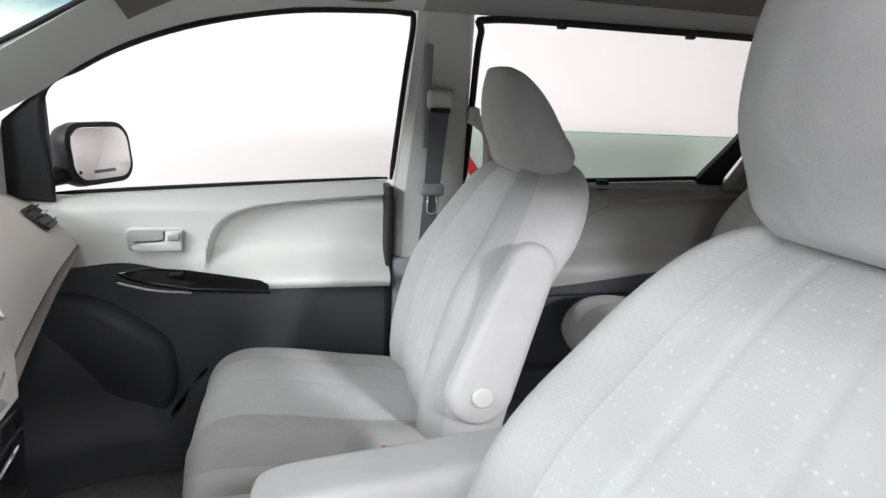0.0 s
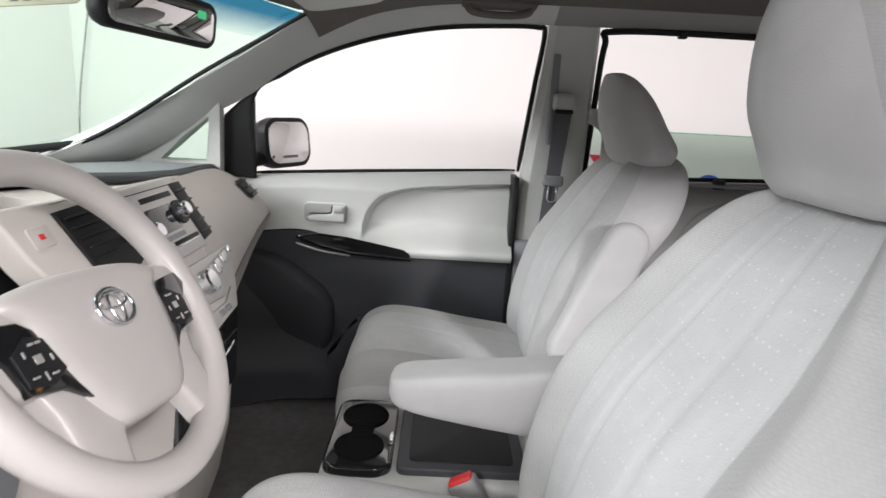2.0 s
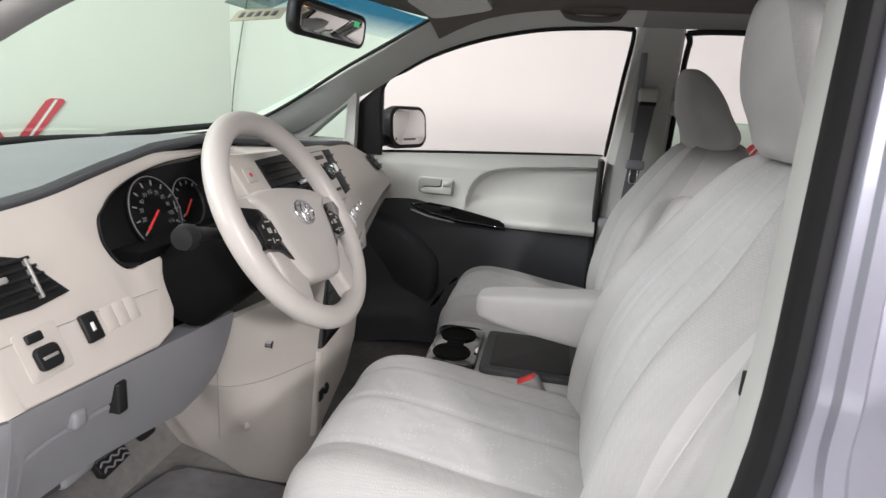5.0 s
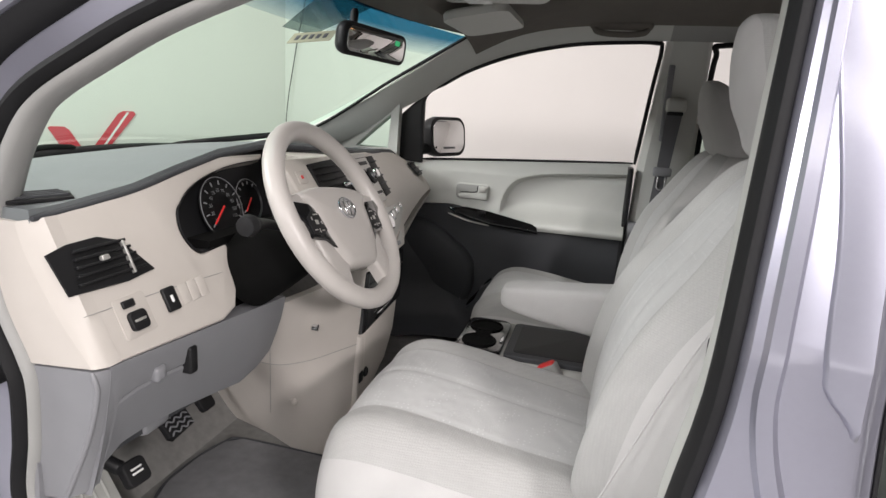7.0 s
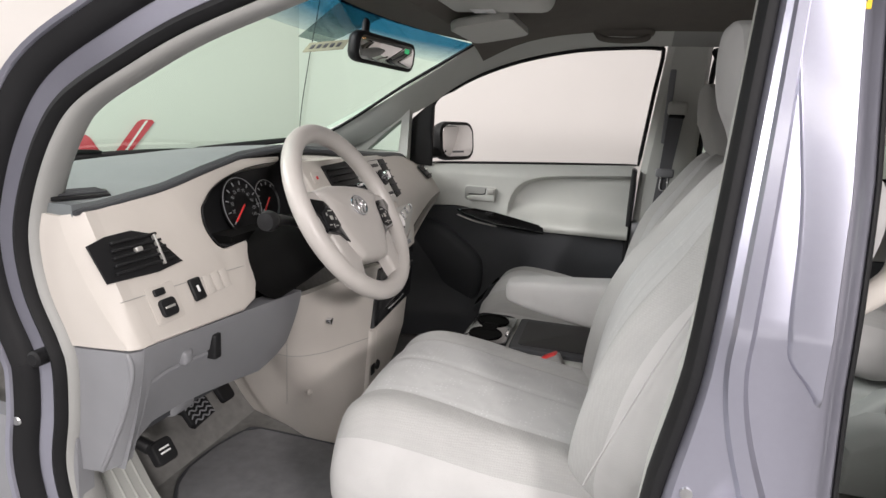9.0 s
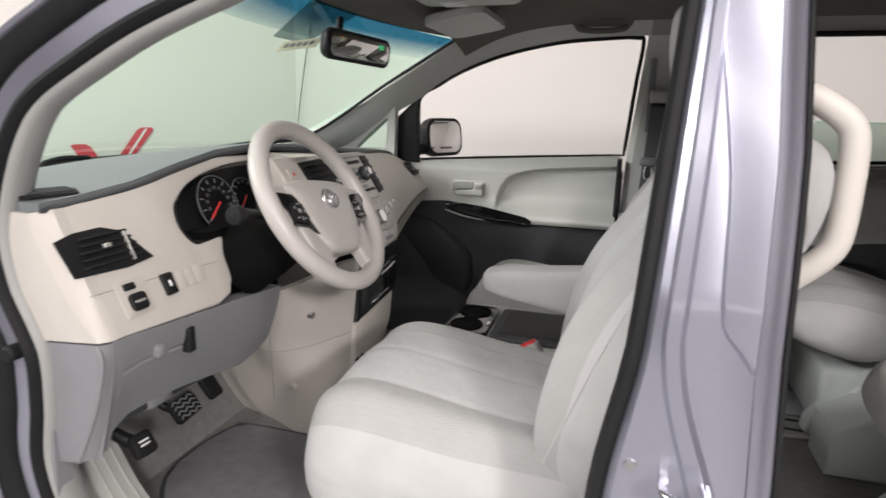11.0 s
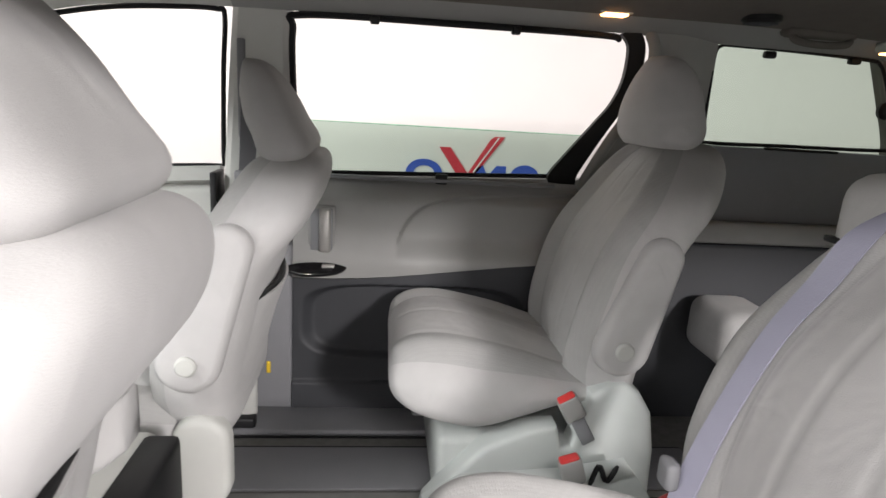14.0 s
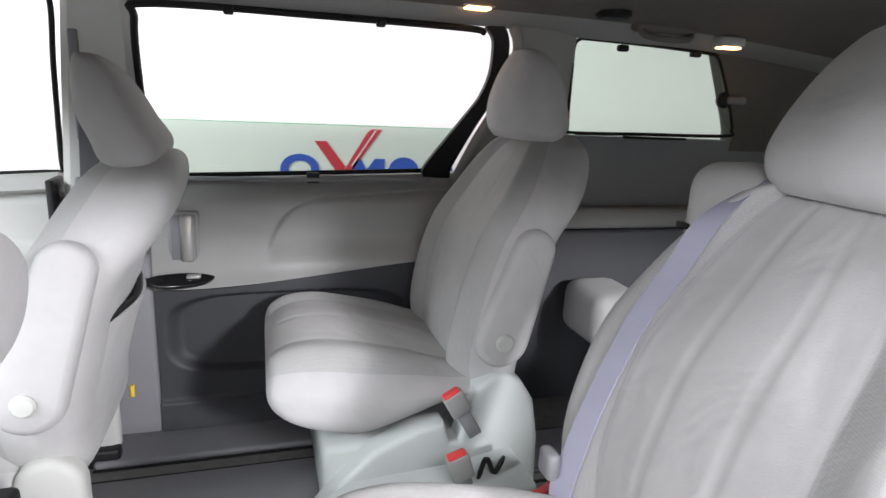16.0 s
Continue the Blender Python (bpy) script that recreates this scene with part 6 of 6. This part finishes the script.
part("stalk", tube([wf @ Vector((0.05, 0.01, -0.085)), wf @ Vector((0.10, 0.015, -0.075)), wf @ Vector((0.15, 0.012, -0.06))], [0.008, 0.009, 0.010], 14, 10), BLACK, col, "black wiper stalk")

# ---------------------------------------------------------------- floor things
con = thing("centre_console", (0.32, 0.02, 0.37), "low centre console with black twin cup holder", "console")
part("body", rbox((0.15, -0.135, 0.37), (0.62, 0.16, 0.695), 0.02), TRIM, con, "light grey console body")
top = part("cup_tray", plate([(a - 0.0, b) for a, b in rounded(0.115, 0.235, 0.03, 6)], plane_frame((0.215, 0.0, 0.694), (1, 0, 0), (0, 1, 0)), 0.016, 0.005), GLOSS, con, "gloss black cup holder tray")
for yy in (-0.053, 0.05):
    # Wells are shallow; their blackness paints the missing depth's shade, bridge included.
    part("cup_well", lathe([(0.0, 0.002), (0.036, 0.002), (0.037, 0.019), (0.041, 0.021), (0.043, 0.017)], plane_frame((0.213, yy, 0.694), (1, 0, 0), (0, 1, 0)), 36), VOID, top, "shallow round cup well, blackened for the shade of its depth")
part("well_bridge", rbox((0.193, -0.03, 0.705), (0.233, 0.03, 0.7135), 0.003), VOID, top, "black block standing for shade in the gap joining the wells")
part("silver_tab", rbox((0.262, -0.045, 0.71), (0.270, -0.005, 0.714), 0.002), CHROME, top)
lid = part("storage_lid", plate(rounded(0.215, 0.225, 0.015, 5), plane_frame((0.388, 0.005, 0.694), (1, 0, 0), (0, 1, 0)), 0.014, 0.004), DARKTRIM, con, "dark slate storage tray")
part("rear_bin", rbox((0.60, -0.115, 0.50), (0.665, 0.135, 0.700), 0.012), BLACK, con, "black rear face of the console")
part("tray_floor", plate(rounded(0.175, 0.185, 0.012, 5), plane_frame((0.388, 0.005, 0.7055), (1, 0, 0), (0, 1, 0)), 0.004, 0.001), BLACK, lid)

part_mat = thing("floor_mat", (0.0, -0.42, 0.372), "grey carpet floor mat on driver's side", "floor mat")
MAT_EDGE = [(-0.18, -0.172), (-0.37, -0.172), (-0.405, -0.20), (-0.426, -0.29), (-0.428, -0.39), (-0.405, -0.46), (-0.35, -0.53), (-0.27, -0.585), (0.10, -0.62), (0.15, -0.60), (0.15, -0.19)]
part("carpet_top", plate([(x, y) for x, y in MAT_EDGE][::-1], plane_frame((0, 0, 0.372), (1, 0, 0), (0, 1, 0)), 0.012, 0.004), MAT, part_mat)
part("bound_edge", tube([(x, y, 0.380) for x, y in MAT_EDGE], 0.005, 80, 6, closed=True), DARKTRIM, part_mat, "dark stitched edge")
br = thing("brake_pedal", (-0.44, -0.33, 0.50), "black rubber brake pedal with zigzag tread", "pedal")
bf = plane_frame((-0.446, -0.335, 0.495), (0, 1, 0), (-0.7, 0, 0.7))
part("pad", plate([(-0.034, -0.030), (0.040, -0.024), (0.046, 0.022), (0.036, 0.034), (-0.038, 0.030), (-0.044, -0.020)], bf, 0.014, 0.004), RUBBER, br)
for k in range(4):
    part("tread", tube([bf @ Vector((-0.036 + 0.0122 * i, -0.019 + 0.0135 * k + (0.004 if i % 2 else -0.003), 0.0145)) for i in range(7)], 0.0022, 26, 5), MIDGREY, br, "grey zigzag tread line")
part("arm", tube([(-0.455, -0.350, 0.495), (-0.50, -0.37, 0.53), (-0.55, -0.37, 0.62), (-0.54, -0.36, 0.74)], 0.010, 14, 8), BLACK, br)
ac = thing("accelerator_pedal", (-0.46, -0.20, 0.49), "black rubber accelerator pedal pad", "pedal")
part("pad", plate(rounded(0.05, 0.085, 0.012), plane_frame((-0.475, -0.205, 0.50), (0, 1, 0), (-0.6, 0, 0.8)), 0.014, 0.004), RUBBER, ac)
part("arm", tube([(-0.49, -0.205, 0.52), (-0.53, -0.205, 0.62), (-0.54, -0.205, 0.72)], 0.009, 10, 8), BLACK, ac)
pb = thing("parking_brake_pedal", (-0.27, -0.66, 0.60), "black foot parking brake pedal with white marking", "pedal")
pf = plane_frame((-0.272, -0.655, 0.610), (0.1, 1, 0), (-0.55, 0, 0.8))
part("pad", plate(rounded(0.046, 0.046, 0.010), pf, 0.016, 0.004), RUBBER, pb)
for i in range(2):
    part("white_bar", rbox((-0.011, 0.004 - i * 0.008, 0.0155), (0.011, 0.0075 - i * 0.008, 0.0164), 0.0004, pf), WHITE, pb)
part("arm", tube([(-0.278, -0.66, 0.615), (-0.32, -0.672, 0.640), (-0.36, -0.68, 0.68), (-0.40, -0.68, 0.76)], [0.013, 0.011, 0.010], 14, 8), BLACK, pb)
sill = thing("sill_plate", (0.16, -0.72, 0.42), "pale grey ribbed sill scuff plate", "sill plate")
SILL = [(-0.42, -0.640, 0.62), (-0.37, -0.645, 0.535), (-0.31, -0.655, 0.465), (-0.22, -0.675, 0.437), (0.10, -0.710, 0.430), (0.56, -0.720, 0.430)]
sc = curve_points(SILL, 40)
part("plate", skin(lambda u, v: sc[round(u * 39)] + np.array([0.0, -0.125 + 0.17 * v, 0.012 * math.sin(math.pi * v)]), 40, 7, (0, 0, -0.05)), TRIM, sill)
for i in range(4):
    part("rib", tube([p + np.array([0.0, -0.045 + 0.022 * i, 0.0135]) for p in sc[::4]], 0.003, 36, 5), TRIM, sill)
solid("trim_kick_panel", skin(lambda u, v: (-0.62 + 0.33 * u, -0.77 + 0.02 * v - 0.03 * u, 0.36 + 0.36 * v), 6, 8, (0, -0.03, 0)), MIDGREY, "grey kick panel beside the pedals", "trim", kind="structure")
sill2 = thing("step_sill", (1.2, 0.78, 0.37), "grey sliding door step with dark gaps", "sill plate")
part("plate", rbox((0.62, 0.66, 0.371), (1.78, 0.80, 0.392), 0.008), MIDGREY, sill2)
part("gap", rbox((0.62, 0.652, 0.371), (1.78, 0.659, 0.376), 0.001), BLACK, sill2, "dark gap line")
fp = thing("floor_panel", (1.2, 0.51, 0.371), "smooth dark grey floor panel beside the doorway step", "floor panel")
part("plate", rbox((0.62, 0.415, 0.371), (1.9, 0.598, 0.379), 0.003), MIDGREY, fp)
part("gap", rbox((0.62, 0.599, 0.371), (1.9, 0.606, 0.377), 0.001), BLACK, fp, "dark gap line")
for y0 in (0.27, -0.35):
    trk = thing("seat_track", (1.0, y0 + 0.05, 0.372), "grey seat track with two dark slots", "seat track", group="seat tracks")
    part("cover", rbox((0.64, y0, 0.370), (1.9, y0 + 0.13, 0.380), 0.003), DOORGREY, trk)
    for k in (0.03, 0.09):
        part("slot", rbox((0.66, y0 + k, 0.379), (1.88, y0 + k + 0.012, 0.382), 0.001), BLACK, trk, "dark slot")

# ---------------------------------------------------------------- roof things
im = thing("rear_view_mirror", (-0.10, -0.03, 1.39), "black rear-view mirror on the windscreen", "mirror")
imf = plane_frame((-0.093, -0.028, 1.393), (0.247, 0.969, -0.035), (0.105, 0, 1))
secs = []
for k, z in ((0.55, -0.045), (0.9, -0.03), (1.0, -0.012), (1.0, 0.0), (0.97, 0.004)):
    secs.append([imf @ Vector((x * k, y * k, z)) for x, y in rounded(0.250, 0.072, 0.024, 8)])
part("housing", to_mesh("h", *rings(secs), angle=50), BLACK, im)
part("mirror_glass", plate(rounded(0.224, 0.054, 0.016, 8), imf @ pose(0, 0, 0.0035), 0.002, 0.0005), MIRROR, im)
part("compass_window", plate(rounded(0.02, 0.012, 0.002), imf @ pose(0.08, 0.014, 0.0055), 0.0006, 0), SCREEN, im, "small green readout")
part("stem", tube([imf @ Vector((0, 0.01, -0.04)), imf @ Vector((0, 0.03, -0.07)), (-0.16, 0.0, 1.475)], 0.010, 12, 8), BLACK, im)
tag = thing("windscreen_sticker", (-0.22, -0.11, 1.395), "small printed paper sticker on windscreen", "sticker")
tf = plane_frame((-0.216, -0.11, 1.396), (0.95, 0.05, 0.10), (0.1, 0.6, 0.35))
part("paper", plate(rounded(0.105, 0.055, 0.003), tf, 0.001, 0), PAPER, tag)
for i in range(5):
    part("print_bar", rbox((-0.04 + i * 0.017, -0.012, 0.001), (-0.03 + i * 0.017, 0.012, 0.0016), 0.0002, tf), DARKTRIM, tag)


def visor(y0, label):
    v = thing("sun_visor", (0.1, y0, 1.51), label, "sun visor", group="sun visors")
    fr = plane_frame((0.10, y0, 1.497), (0.0, 1, 0.0), (-1, 0, -0.18))
    part("panel", plate(rounded(0.34, 0.17, 0.04, 6), fr @ pose(0, 0, -0.012), 0.024, 0.010), TRIM, v)
    part("warning_label", plate(rounded(0.075, 0.05, 0.004), fr @ pose(0.06, -0.02, 0.012), 0.001, 0), WHITE, v, "white paper label")
    return v


visor(0.29, "grey folded sun visor with white label")
oc = thing("overhead_console", (0.14, 0.0, 1.54), "grey overhead console with lamp switches", "overhead console")
part("body", rbox((0.03, -0.10, 1.505), (0.30, 0.10, 1.58), 0.03, seg=4), TRIM, oc)
part("lens", rbox((0.10, 0.02, 1.502), (0.16, 0.07, 1.508), 0.003), WHITE, oc)


def roof_grip(x, y, label):
    g = thing("roof_grip", (x, y, 1.54), label, "grab handle", group="roof grips")
    part("pad", rbox((x - 0.10, y - 0.02, 1.535), (x + 0.10, y + 0.03, 1.565), 0.014), HEADLINER, g)
    part("grip", tube([(x - 0.085, y, 1.55), (x - 0.07, y - 0.015, 1.525), (x, y - 0.02, 1.518), (x + 0.07, y - 0.015, 1.525), (x + 0.085, y, 1.55)], 0.010, 24, 8), HEADLINER, g)
    return g


roof_grip(0.46, 0.70, "grey folding roof grip above the passenger door")
roof_grip(2.15, 0.70, "grey folding roof grip above the rear window")


def roof_lamp(x, y, z=1.575):
    l = thing("courtesy_lamp", (x, y, z), "lit warm courtesy lamp in the roof lining", "lamp", group="courtesy lamps")
    part("bezel", rbox((x - 0.045, y - 0.022, z - 0.014), (x + 0.045, y + 0.022, z + 0.015), 0.008), TRIM, l)
    part("lens", rbox((x - 0.032, y - 0.018, z - 0.019), (x + 0.032, y + 0.018, z - 0.012), 0.004), BULB, l, "glowing warm lens")
    return l


roof_lamp(1.584, 0.70, 1.570)
roof_lamp(2.374, 0.70, 1.527)
rv = thing("roof_vent", (1.952, 0.655, 1.57), "round black roof air vent", "air vent")
part("ring", lathe([(0.0, 0.0), (0.048, 0.0), (0.048, 0.012), (0.04, 0.018), (0.036, 0.010), (0.0, 0.010)], plane_frame((1.952, 0.655, 1.572), (1, 0, 0), (0, -1, 0)), 32), BLACK, rv)
for i in range(4):
    part("slat", rbox((1.917, 0.633 + i * 0.014, 1.552), (1.987, 0.637 + i * 0.014, 1.562), 0.001), DARKTRIM, rv)

# second-row belt over the seat shoulder
bl = thing("shoulder_belt", (1.55, -0.2, 0.7), "lavender-grey seat belt lying over the seat shoulder", "seat belt")
SX, SY, SZ = 1.50, -0.32, 0.06
inner, outer = [(1.80, -0.182, 1.21), (1.775, -0.187, 1.262)], [(1.80, -0.142, 1.21), (1.775, -0.147, 1.258)]
rows = backrest_rows(60)
for z in (1.185, 1.165, 1.12, 1.05, 0.98, 0.90, 0.82, 0.76, 0.70, 0.66):
    _, f, th, w = rows[int(np.argmin(np.abs(rows[:50, 0] - z)))]
    w *= 1.15
    for edge, y in ((inner, 0.118 + 0.085 * (1.185 - z)), (outer, 0.150 + 0.085 * (1.185 - z))):
        q = min(y / w, 0.97)
        d = f + th * 0.5 * (1 - (1 - q**4) ** 0.5) - 0.045 * gauss(q - 0.76, 0.17) * (1 - smoothstep(0.93, 1.0, q)) * smoothstep(1.197, 1.08, z)
        edge.append((SX + d - 0.013, SY + y, z + SZ + 0.004))
part("webbing", ribbon(inner, outer, 50, (0.003, 0, 0.001)), BELT2, bl)
part("tongue", rbox((SX - 0.062, SY + 0.162, 0.782), (SX - 0.040, SY + 0.200, 0.826), 0.008), MIDGREY, bl)
gd = part("shoulder_guide", rbox((SX + 0.19, SY + 0.10, 1.03 + SZ), (SX + 0.33, SY + 0.285, 1.195 + SZ), 0.045, seg=5), CLOTH, bl, "rounded cloth belt guide behind the shoulder")
part("slot", rbox((SX + 0.186, SY + 0.245, 1.085 + SZ), (SX + 0.20, SY + 0.275, 1.095 + SZ), 0.003), BLACK, gd)
